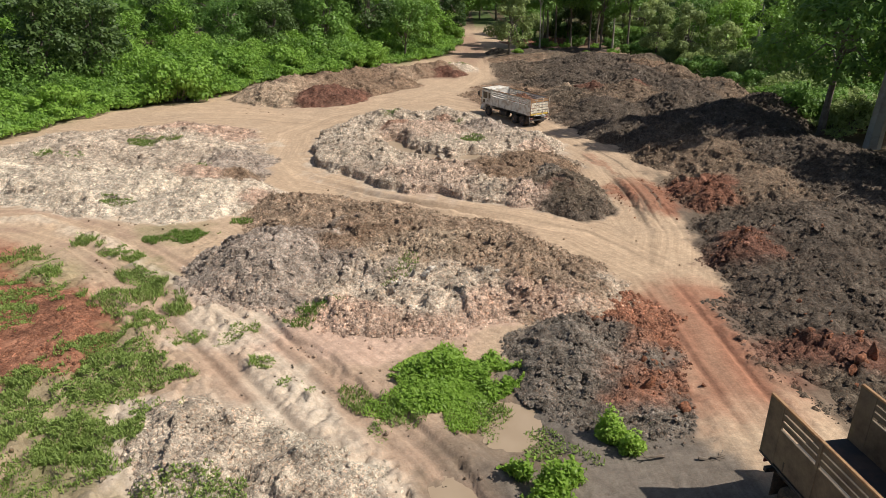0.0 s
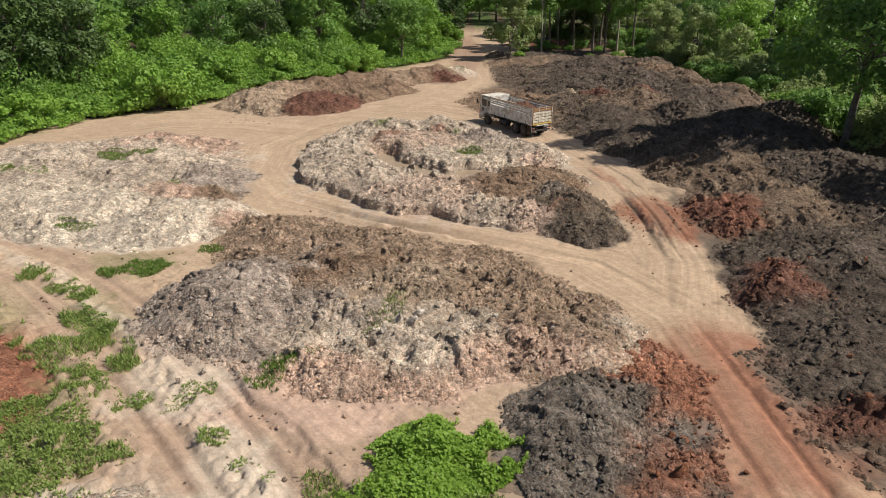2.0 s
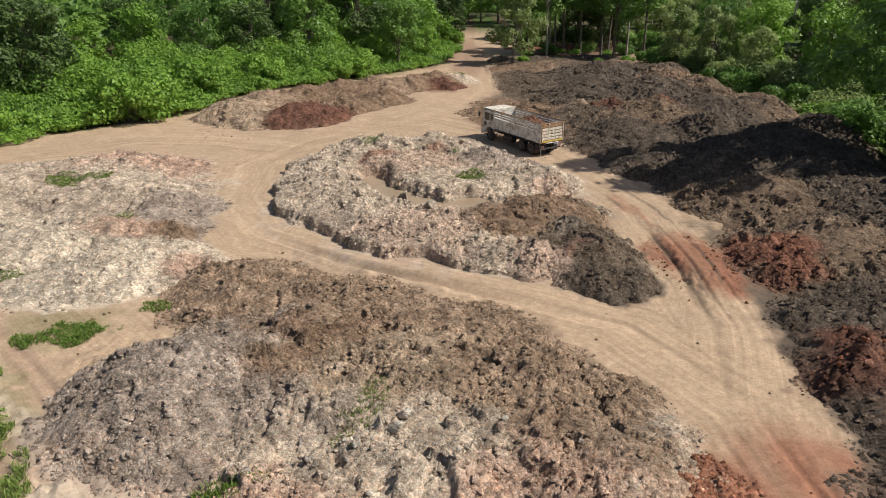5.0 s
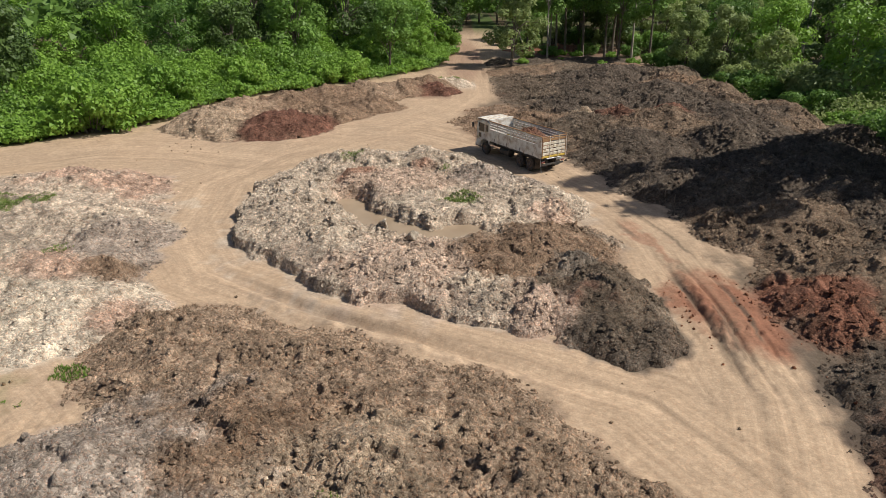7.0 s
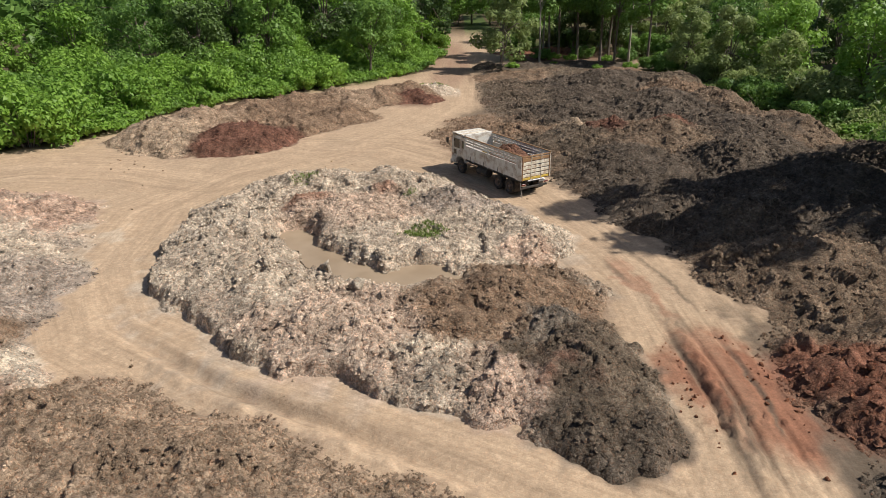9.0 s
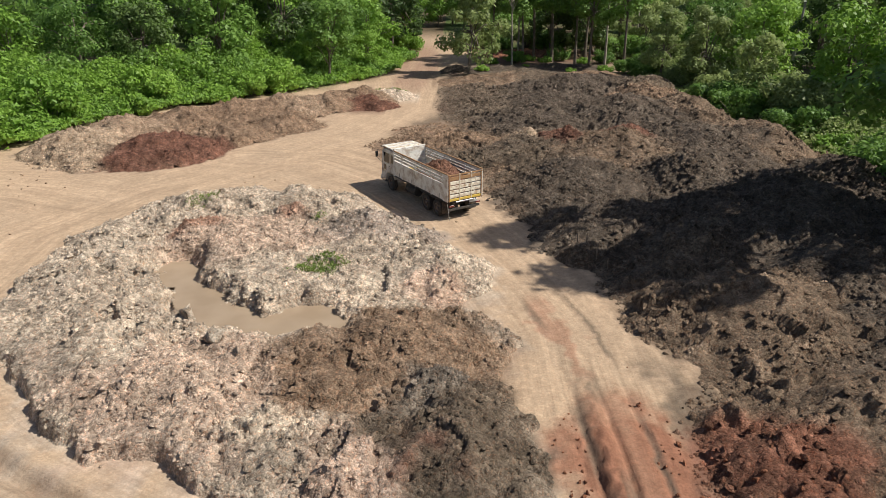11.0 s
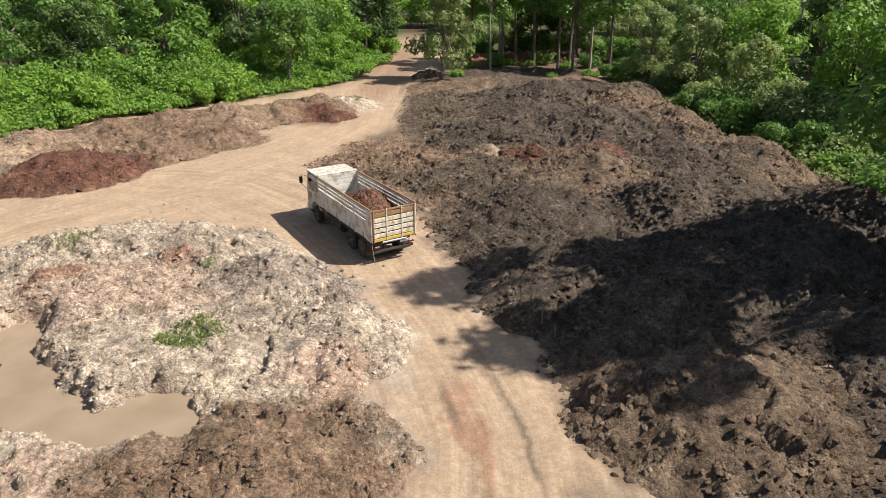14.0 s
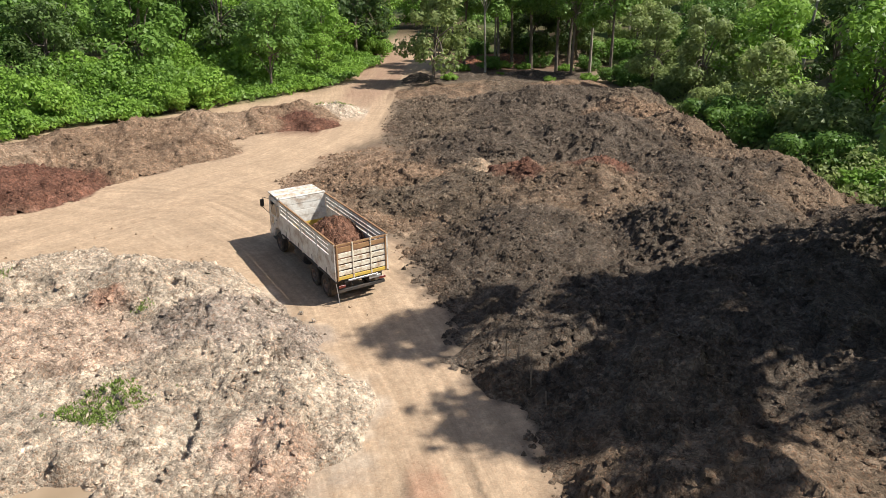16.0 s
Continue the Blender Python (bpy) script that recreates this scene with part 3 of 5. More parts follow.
DARK_HEAP = [
    (22.8, 38, 6.5, 7, 0, 2.0, DARK), (17.8, 35.2, 2.8, 2.6, 0, 1.5, RUST), (19.5, 29.5, 4.5, 6, 0, 1.5, DARK), (30, 36, 8, 14, 0, 2.4, DARK), (27, 24, 9, 9, 0, 1.6, DARK), (16.2, 24.3, 2.6, 3.0, 0, 0.9, RUST), (16.4, 28.2, 3.0, 4.2, 0, 1.0, DARK), (16.6, 20.6, 3.0, 3.6, 0, 0.9, LOAM),
    (22.4, 48, 5.6, 6, 0, 2.3, UMBER), (18.6, 46.6, 2.6, 3.0, 0, 1.7, (0.20, 0.092, 0.06)), (22.3, 56.6, 5.2, 5.2, 0, 2.3, UMBER), (20.6, 62.0, 4.4, 4.6, 0, 1.9, LOAM), (18.8, 67.0, 4.6, 6.0, 0, 1.8, DARK), (16.4, 74.0, 4.4, 4.8, 20, 1.4, DARK), (27, 59, 5, 7, 0, 2.7, DARK), (30, 53, 7, 10, 0, 3.0, DARK), (24, 66, 7, 7, 20, 2.5, DARK), (30, 69, 7, 9, 0, 3.3, DARK),
    (18.5, 76, 5.0, 7, 20, 1.9, DARK), (14.5, 83, 5.5, 6, 20, 1.8, LOAM), (22, 82, 7, 8, 0, 2.8, UMBER), (25.5, 75, 5, 6, 0, 2.9, DARK), (18.5, 84.5, 3, 3, 0, 2.7, RUST), (23, 84, 3.4, 4, 0, 3.0, RUST), (16, 87, 1.6, 2.4, 0, 2.2, TAN), (29, 83, 6.5, 10, 0, 3.2, DARK), (26, 95, 8, 9, 0, 3.2, DARK), (33.2, 84, 4.6, 9, 0, 3.1, UMBER), (31.5, 96, 5, 7, 0, 3.1, UMBER), (34, 73, 4.6, 7, 0, 3.2, DARK), (8.5, 86, 4, 7, 10, 0.5, BROWN), (17, 94, 6, 8, 0, 2.2, DARK), (30.5, 103, 5, 7, 0, 2.8, BROWN), (20, 104, 7, 6, 0, 1.8, DARK), (13.5, 104, 5, 8, 0, 0.9, LOAM), (24, 112, 10, 6, 0, 2.9, DARK), (31, 110, 5, 6, 0, 2.9, LOAM), (13, 115, 4, 5, 0, 0.5, LOAM), (11, 89, 4, 5, 0, 0.9, BROWN),
]
NEAR_DARK = [(5.8, 26.0, 2.4, 2.3, 0, 1.0, ASH), (5.0, 23.3, 1.7, 1.9, 0, 0.55, ASH), (8.3, 24.2, 1.5, 3.2, -12, 0.6, RED), (9.0, 28.2, 1.1, 2.0, 0, 0.4, RED), (6.8, 21.0, 1.4, 1.6, 0, 0.3, ASH)]
FAR_PILE = [(13, 121.5, 5, 4.5, 0, 0.7, BROWN), (20, 124, 7, 4, 0, 0.9, LOAM), (28, 125, 6, 4, 0, 0.9, BROWN), (10.5, 131, 2.6, 4.5, 0, 0.9, DARK), (18, 133, 6, 3.0, 0, 0.6, DARK), (27, 134, 6, 3, 0, 0.6, DARK), (22, 150, 9, 4, 0, 0.9, RED), (31, 150, 6, 4, 0, 0.8, BROWN)]
RED_BANK = [(-22.5, 24.5, 3.6, 7.0, 12, 0.9, RED), (-17.2, 27.0, 1.6, 3.6, 25, 0.5, RED), (-27, 32, 3.6, 5.0, 15, 0.8, RED)]
CLAY_BANK = [(-8.8, 19.0, 2.0, 2.3, 10, 0.55, CLAY), (-7.6, 17.4, 1.6, 1.8, 30, 0.6, CLAY), (-3.9, 18.2, 0.7, 2.6, 38, 0.35, PALE), (-4.6, 15.6, 1.2, 1.6, 20, 0.4, CLAY)]


# ---- loose clods ----
LUMP_V = np.array([(x, y, z) for x in (-0.72, 0.72) for y in (-0.72, 0.72) for z in (-0.72, 0.72)])
LUMP_F = np.array([(0, 1, 3), (0, 3, 2), (4, 6, 7), (4, 7, 5), (0, 4, 5), (0, 5, 1), (2, 3, 7), (2, 7, 6), (0, 2, 6), (0, 6, 4), (1, 5, 7), (1, 7, 3)])


def rotations(rng, n):
    q = rng.normal(size=(n, 4))
    q /= np.linalg.norm(q, axis=1)[:, None]
    w, x, y, z = q.T
    return np.stack([1 - 2 * (y * y + z * z), 2 * (x * y - z * w), 2 * (x * z + y * w), 2 * (x * y + z * w), 1 - 2 * (x * x + z * z), 2 * (y * z - x * w), 2 * (x * z - y * w), 2 * (y * z + x * w), 1 - 2 * (x * x + y * y)], 1).reshape(n, 3, 3)


def scatter_clods(heap, count, smallest, largest, seed, power=3.0):
    """Broken lumps lying half sunk on a heap and round its foot, joined into one part of it."""
    ob, lobes, hseed, rough, lump, pits, scarp, (ax, bx, ay, by) = heap
    rng = np.random.default_rng(seed)
    x, y = rng.uniform(ax, bx, count * 5), rng.uniform(ay, by, count * 5)
    h, tint = heap_height(lobes, x, y, hseed, rough, lump, pits, scarp)
    clump = fbm(x, y, 1.5, 3, seed) + rng.uniform(-0.7, 0.7, len(x))
    ok = np.nonzero((h > (0.2 if scarp > 0.3 else -0.12)) & (clump + 0.2 + 1.2 * np.minimum(h, 0) > 0.0))[0][:count]
    x, y, h, tint = x[ok], y[ok], h[ok], tint[ok]
    n = len(x)
    z = np.where(h > -0.1, np.maximum(ground_height(x, y, False) + h, ground_height(x, y)), ground_height(x, y))
    size = smallest + (largest - smallest) * rng.random(n) ** power
    turn = rng.uniform(0, math.tau, (n, 1)) + np.arange(5) * math.tau / 5 + rng.uniform(-0.4, 0.4, (n, 5))
    r = size[:, None] * rng.uniform(0.6, 1.25, (n, 5))
    base = np.stack([r * np.cos(turn), r * np.sin(turn), size[:, None] * rng.uniform(-0.5, 0.25, (n, 5))], 2)
    tip = np.stack([*(size * rng.uniform(-0.45, 0.45, (2, n))), size * rng.uniform(0.5, 1.05, n)], 1)[:, None]
    v = np.concatenate([base, tip], 1) + np.stack([x, y, z], 1)[:, None] - np.array(ob.location)
    fan = np.array([(k, (k + 1) % 5, 5) for k in range(5)])
    f = (fan[None] + (np.arange(n) * 6)[:, None, None]).reshape(-1, 3)
    col = np.repeat(tint * rng.uniform(0.72, 1.38, (n, 1)), 6, 0)
    c = new("rubble", mesh_from("rubble", v.reshape(-1, 3), f, soil, col))
    c.parent = ob
    tagged(c, "loose broken lumps of soil", kind="stuff")


# ---- plants ----
def leaf_quads(centres, normals, size, rng, narrow=0.6):
    """One folded leaf spray per centre."""
    n = len(centres)
    normals = normals / np.linalg.norm(normals, axis=1)[:, None]
    a = np.cross(normals, rng.normal(size=(n, 3)))
    a /= np.linalg.norm(a, axis=1)[:, None]
    b = np.cross(normals, a)
    s = (size * rng.uniform(0.6, 1.35, n))[:, None]
    a, b = a * s, b * s * narrow
    v = np.stack([centres - a, centres + b * rng.uniform(0.7, 1.1, (n, 1)) - normals * s * 0.12, centres + a, centres - b], 1)
    return v.reshape(-1, 3), np.arange(n * 4).reshape(n, 4)


def leaf_spikes(centres, normals, size, rng, narrow=0.8):
    """One three-cornered leaf per centre, for plants that stay far off."""
    n = len(centres)
    normals = normals / np.linalg.norm(normals, axis=1)[:, None]
    a = np.cross(normals, rng.normal(size=(n, 3)))
    a /= np.linalg.norm(a, axis=1)[:, None]
    b = np.cross(normals, a)
    s = (size * rng.uniform(0.6, 1.4, n))[:, None]
    v = np.stack([centres - a * s, centres + a * s * 0.7 + b * s * narrow, centres + a * s * 0.7 - b * s * narrow], 1)
    return v.reshape(-1, 3), np.arange(n * 3).reshape(n, 3)


def crown_points(rng, blobs, count, shell=0.55):
    weights = np.array([b[3] * b[3] for b in blobs], float)
    pick = rng.choice(len(blobs), count, p=weights / weights.sum())
    b = np.array(blobs, float)[pick]
    d = rng.normal(size=(count, 3))
    d /= np.linalg.norm(d, axis=1)[:, None]
    r = shell + (1 - shell) * rng.random(count) ** 0.5
    r = r * (1 + 0.25 * rng.normal(size=count) * (rng.random(count) < 0.4))
    p = b[:, :3] + d * (b[:, 3] * r)[:, None] * np.array((1, 1, 0.75))
    return p, d + rng.normal(size=(count, 3)) * 0.5 + np.array((0, 0, 0.55))


def tube(bm, points, radii, sides=7):
    rings = []
    for i, p in enumerate(points):
        t = (Vector(points[min(i + 1, len(points) - 1)]) - Vector(points[max(i - 1, 0)])).normalized()
        q = t.to_track_quat("Z", "Y")
        rings.append([bm.verts.new(Vector(p) + q @ Vector((radii[i] * math.cos(k * math.tau / sides), radii[i] * math.sin(k * math.tau / sides), 0))) for k in range(sides)])
    for a, b in zip(rings[:-1], rings[1:]):
        for k in range(sides):
            bm.faces.new((a[k], a[(k + 1) % sides], b[(k + 1) % sides], b[k]))
    bm.faces.new(rings[-1])


def make_tree(name, label, height, spread, low, leaves, leaf_size, leaf_mat, bark_mat, seed, blobs=16, trunk=0.22, flat=1.0, narrow=0.6, blob=(0.2, 0.36)):
    """Trunk with forking limbs; a crown of leaf sprays in uneven clumps at the limbs' ends."""
    rng = np.random.default_rng(seed)
    root = tagged(new(name), label, "tree", "trees of the wood")
    bm = bmesh.new()
    fork = height * low
    lean = rng.normal(size=2) * 0.04 * height
    stem = [(0, 0, -0.4), (lean[0] * 0.2, lean[1] * 0.2, fork * 0.5), (lean[0] * 0.6, lean[1] * 0.6, fork), (lean[0], lean[1], height * 0.8)]
    tube(bm, stem, [trunk * 1.35, trunk, trunk * 0.8, trunk * 0.2])
    crowns = []
    for k in range(blobs):
        ang = k * 2.4 + rng.uniform(-0.4, 0.4)
        hgt = fork + (height - fork) * (0.12 + 0.8 * rng.random())
        taper = math.sqrt(max(0.08, 1 - ((hgt - fork) / (height - fork) - 0.35) ** 2 * 1.9))
        out = spread * taper * rng.uniform(0.3, 0.85)
        tip = (lean[0] * 0.8 + out * math.cos(ang), lean[1] * 0.8 + out * math.sin(ang), hgt)
        crowns.append((*tip, spread * rng.uniform(*blob)))
        if k % 2 == 0:
            base = Vector(stem[2]).lerp(Vector(stem[3]), rng.uniform(0, 0.6))
            mid = base.lerp(Vector(tip), 0.5) + Vector((0, 0, 0.06 * height))
            tube(bm, [base, mid, tip], [trunk * 0.4, trunk * 0.25, 0.03], 5)
    part("trunk", bm, bark_mat, root)
    p, d = crown_points(rng, crowns, leaves)
    p[:, 2] = fork * 0.7 + (p[:, 2] - fork * 0.7) * flat
    v, f = leaf_spikes(p, d, leaf_size, rng, narrow)
    crown = new("crown", mesh_from("crown", v, f, leaf_mat))
    crown.parent = root
    return root


def make_shrub(name, label, height, spread, leaves, leaf_size, leaf_mat, seed, blobs=12, blob=(0.25, 0.42), category="shrub", group="undergrowth", close=False):
    rng = np.random.default_rng(seed)
    root = tagged(new(name), label, category, group)
    bm = bmesh.new()
    crowns = []
    for k in range(blobs):
        ang, out = rng.uniform(0, math.tau), spread * math.sqrt(rng.random()) * 0.8
        top = height * (0.25 + 0.6 * rng.random()) * (1 - 0.45 * out / spread)
        tip = (out * math.cos(ang), out * math.sin(ang), top)
        crowns.append((*tip, spread * rng.uniform(*blob)))
        tube(bm, [(tip[0] * 0.2, tip[1] * 0.2, -0.15), (tip[0] * 0.6, tip[1] * 0.6, top * 0.6), tip], [0.05, 0.035, 0.012], 4)
    part("stems", bm, bark, root)
    p, d = crown_points(rng, crowns, leaves, 0.4)
    p[:, 2] = np.abs(p[:, 2]) + 0.05
    v, f = (leaf_quads if close else leaf_spikes)(p, d, leaf_size, rng)
    crown = new("foliage", mesh_from("foliage", v, f, leaf_mat))
    crown.parent = root
    return root


def plant(proto, x, y, scale, turn, first=[]):
    z = float(ground_height(np.array([x]), np.array([y]), False)[0])
    m = pose(x, y, z - 0.05, 0, 0, turn)
    if proto.name not in first:
        first.append(proto.name)
        proto.scale = (scale, scale, scale)
        proto.matrix_basis = m @ Matrix.Diagonal((scale, scale, scale, 1))
        return proto
    c = copy_thing(proto, m)
    c.matrix_basis = m @ Matrix.Diagonal((scale, scale, scale, 1))
    return c

# ---- the place ----
POOL = [(-4.2, 61.8, 1.6, 1.5, 0, 1.0), (-2.2, 59.2, 1.4, 2.1, 25, 1.1), (-0.6, 56.8, 1.6, 1.4, 0, 1.2), (2.6, 56.2, 2.5, 1.5, 5, 1.5), (-5.4, 55.6, 0.9, 0.6, 0, 0.6)]
# name, lobes, label, seed, grid step, roughness, lumpiness, pits, height of the cut edge
HEAP_SPECS = [
    ("grey_earth_heap", CENTRE, "grey and brown dumped clay heap beside the sandy road", 100, 0.085, 1.0, 1.0, (), 0.0),
    ("pale_clay_heap", PALE_HEAP, "whitish dry clay heap with sparse weeds", 200, 0.13, 0.9, 0.8, (), 0.0),
    ("clay_island_heap", ISLAND, "pinkish pale clay heap around a muddy pool", 300, 0.09, 1.0, 1.0, POOL, 0.6),
    ("brown_berm", BERM, "long brown earth berm at the forest edge", 400, 0.16, 1.0, 1.2, (), 0.0),
    ("dark_soil_heap", DARK_HEAP, "large heap of dark lumpy moist soil below trees", 500, 0.118, 1.05, 0.95, (), 0.0),
    ("dark_soil_pile", NEAR_DARK, "low pile of dark soil with red rubble", 600, 0.08, 0.9, 0.9, (), 0.0),
    ("red_soil_bank", RED_BANK, "low bank of red laterite soil", 700, 0.13, 1.0, 0.9, (), 0.0),
    ("clay_bank", CLAY_BANK, "cracked pale clay bank beside the track", 800, 0.085, 1.0, 1.5, (), 0.12),
    ("far_soil_pile", FAR_PILE, "low dark soil pile under the orchard trees", 900, 0.3, 1.0, 1.0, (), 0.0),
]
build_ground()
for spec in HEAP_SPECS:
    build_heap(*spec)
for k, (name, count, small, large) in enumerate((("grey_earth_heap", 24000, 0.03, 0.16), ("pale_clay_heap", 12000, 0.035, 0.17), ("clay_island_heap", 22000, 0.03, 0.17), ("brown_berm", 5000, 0.05, 0.2),
                                               ("dark_soil_heap", 60000, 0.04, 0.22), ("dark_soil_pile", 7000, 0.025, 0.18), ("red_soil_bank", 3500, 0.025, 0.15), ("clay_bank", 3000, 0.02, 0.14))):
    scatter_clods(HEAPS[name], count, small, large, 40 + k, 2.8 if name == "dark_soil_heap" else 3.6)


# ---- standing water ----
def water_material():
    m, n, l = nodes_of("muddy_water")
    b = n["Principled BSDF"]
    geo = n.new("ShaderNodeNewGeometry")
    tex = add(n, "ShaderNodeTexNoise", Scale=0.6, Detail=3.0)
    l.new(geo.outputs["Position"], tex.inputs["Vector"])
    r = ramp(n, (0.30, 0.22, 0.145), (0.36, 0.27, 0.185), 0.35, 0.65)
    l.new(tex.outputs["Fac"], r.inputs["Fac"])
    l.new(r.outputs["Color"], b.inputs["Base Color"])
    b.inputs["Roughness"].default_value = 0.3
    b.inputs["Specular IOR Level"].default_value = 0.15
    rip = add(n, "ShaderNodeTexNoise", Scale=9.0, Detail=2.0)
    l.new(geo.outputs["Position"], rip.inputs["Vector"])
    bump = add(n, "ShaderNodeBump", Strength=0.03, Distance=0.02)
    l.new(rip.outputs["Fac"], bump.inputs["Height"])
    l.new(bump.outputs["Normal"], b.inputs["Normal"])
    return m


water = water_material()


def pool(label, shapes, level):
    """A level sheet of water as far as the hollow's ellipses reach; the banks stand above its rim."""
    lo_x, hi_x = min(s[0] - s[2] for s in shapes) - 1.2, max(s[0] + s[2] for s in shapes) + 1.2
    lo_y, hi_y = min(s[1] - s[3] for s in shapes) - 1.2, max(s[1] + s[3] for s in shapes) + 1.2
    gx, gy = np.meshgrid(np.arange(lo_x, hi_x, 0.12), np.arange(lo_y, hi_y, 0.12))
    d = np.min([ellipse(gx, gy, *s[:5]) for s in shapes], axis=0)
    faces = grid_faces(gx.shape[1], gx.shape[0])
    faces = faces[(d < 1.28).ravel()[faces].all(1)]
    used = np.unique(faces)
    remap = np.zeros(gx.size, np.int64)
    remap[used] = np.arange(len(used))
    v = np.c_[gx.ravel(), gy.ravel(), np.full(gx.size, level)][used]
    tagged(new("water", mesh_from("water", v, remap[faces], water)), label, "water", kind="structure")


pool("still brown muddy water in a clay hollow", POOL, 0.16)
pool("shallow brown puddle beside the green thicket", [(2.4, 20.0, 1.6, 2.2, 20, 0)], 0.24)
pool("shallow brown puddle at the end of the track", [(0.5, 16.4, 1.2, 1.4, 0, 0)], 0.27)

# ---- woods ----
trees = [
    make_tree("broad_tree", "dark green broad-crowned forest tree", 13, 5.0, 0.2, 4600, 0.27, leaf_dark, bark, 1, 30, 0.3),
    make_tree("rain_tree", "green feathery forest tree with a forked trunk", 12, 5.8, 0.35, 4400, 0.24, leaf_mid, bark, 2, 26, 0.25, 0.9, 0.5, (0.17, 0.32)),
    make_tree("forest_tree", "mid green dense forest tree", 13, 4.8, 0.12, 4600, 0.26, leaf_mid, bark, 3, 30, 0.25),
    make_tree("slender_tree", "slender pale-trunked tree with a thin crown", 15, 3.0, 0.5, 2000, 0.24, leaf_mid, pale_bark, 4, 14, 0.15),
    make_tree("dark_tree", "tall dark green tree with hanging creepers", 15, 4.6, 0.1, 4800, 0.27, leaf_dark, bark, 5, 32, 0.28),
    make_tree("olive_tree", "grey-green leafy tree with foliage down to the ground", 10, 3.4, 0.1, 4200, 0.21, leaf_olive, bark, 6, 28, 0.2),
    make_tree("tall_rain_tree", "tall feathery tree with a forked trunk", 18, 5.2, 0.45, 6500, 0.26, leaf_mid, pale_bark, 8, 26, 0.32, 0.95, 0.5, (0.14, 0.27)),
    make_tree("orchard_tree", "dark-trunked tree with a high spreading crown", 15, 4.4, 0.52, 3400, 0.24, leaf_mid, bark, 9, 22, 0.2),
    make_tree("bright_tree", "light green young forest tree", 10, 4.2, 0.1, 4400, 0.23, leaf_bright, bark, 7, 30, 0.18),
]
shrubs = [
    make_shrub("thicket_shrub", "bright green leafy thicket shrub", 2.2, 2.6, 2500, 0.15, leaf_bright, 11, 24, (0.18, 0.36)),
    make_shrub("forest_shrub", "mid green dense shrub at the forest edge", 4.6, 3.2, 4800, 0.155, leaf_mid, 12, 30, (0.18, 0.36)),
    make_shrub("olive_shrub", "grey-green bushy small tree", 5.6, 3.0, 4800, 0.155, leaf_olive, 13, 30, (0.18, 0.36)),
    make_shrub("creeper_mound", "bright green mound of creepers over a bush", 5.0, 3.8, 4400, 0.18, leaf_bright, 14, 32, (0.16, 0.34)),
]
rng = np.random.default_rng(5)
spots = []


def free(x, y, gap):
    for a, b in spots:
        if (a - x) ** 2 + (b - y) ** 2 < gap * gap:
            return False
    spots.append((x, y))
    return True


def inside(x, y):
    return float(forest_edge(np.array([x]), np.array([y]))[0])


# trees that stand out singly: kind, x, y, scale, turn
for k, x, y, s, turn in ((5, 11.8, 127.5, 1.35, 0), (3, 18.9, 137.4, 0.95, 20), (7, 16.2, 144, 0.9, 200), (7, 23.3, 146.2, 1.0, 50), (7, 28.4, 137.1, 0.9, 90), (7, 29.8, 133.5, 0.8, 130), (7, 21, 141.5, 0.95, 10), (7, 34.5, 132, 0.9, 280), (7, 31, 143, 1.0, 160),
                         (3, 32.9, 136.9, 1.1, 250), (4, 26.7, 151, 0.9, 10), (3, 21, 149, 1.0, 70), (4, 33.5, 148, 1.0, 300), (7, 25.5, 141, 1.0, 33), (1, -33.5, 112, 0.95, 40), (4, -13.8, 128, 1.05, 80), (2, -20, 131, 1.1, 10), (1, -7.5, 131, 1.0, 200), (8, -3.0, 139, 1.1, 140), (8, -2.5, 130.5, 0.6, 20),
                         (1, 37.0, 66.0, 1.3, 60), (2, 43, 63, 1.3, 0), (6, 38.6, 60.2, 1.8, 170), (4, 44, 57, 1.0, 40), (2, 40, 53, 0.8, 80), (2, 38.5, 46.5, 0.95, 190), (2, 39, 41.5, 1.2, 10),
                         (5, 36.5, 121, 0.95, 0), (5, 39.5, 112, 1.0, 90), (5, 40.5, 102, 0.8, 200), (8, 45, 112, 1.1, 0), (1, 44, 126, 1.0, 120), (8, 47, 97, 1.1, 50)):
    free(x, y, 0)
    plant(trees[k], x, y, s, turn)
placed = 0
for k in range(4000):
    x, y = rng.uniform(-100, 90), rng.uniform(45, 215)
    e = inside(x, y)
    deep = 12 if y < 122 else 4
    if e > (deep if x > 2 else deep - 2) and (x < 0 or y > 78) and e < 60 and abs(x - 4) < 0.78 * y + 14 and free(x, y, 5.6):
        if x < 2:
            proto = trees[int(rng.choice([0, 1, 2, 4, 8], p=[0.12, 0.2, 0.18, 0.08, 0.42]))]
        else:
            proto = trees[int(rng.choice([1, 2, 3, 4, 5, 8], p=[0.2, 0.15, 0.12, 0.05, 0.38, 0.1]))]
        plant(proto, x, y, rng.uniform(0.8, 1.25), rng.uniform(0, 360))
        placed += 1
    if placed > 138:
        break
placed = 0
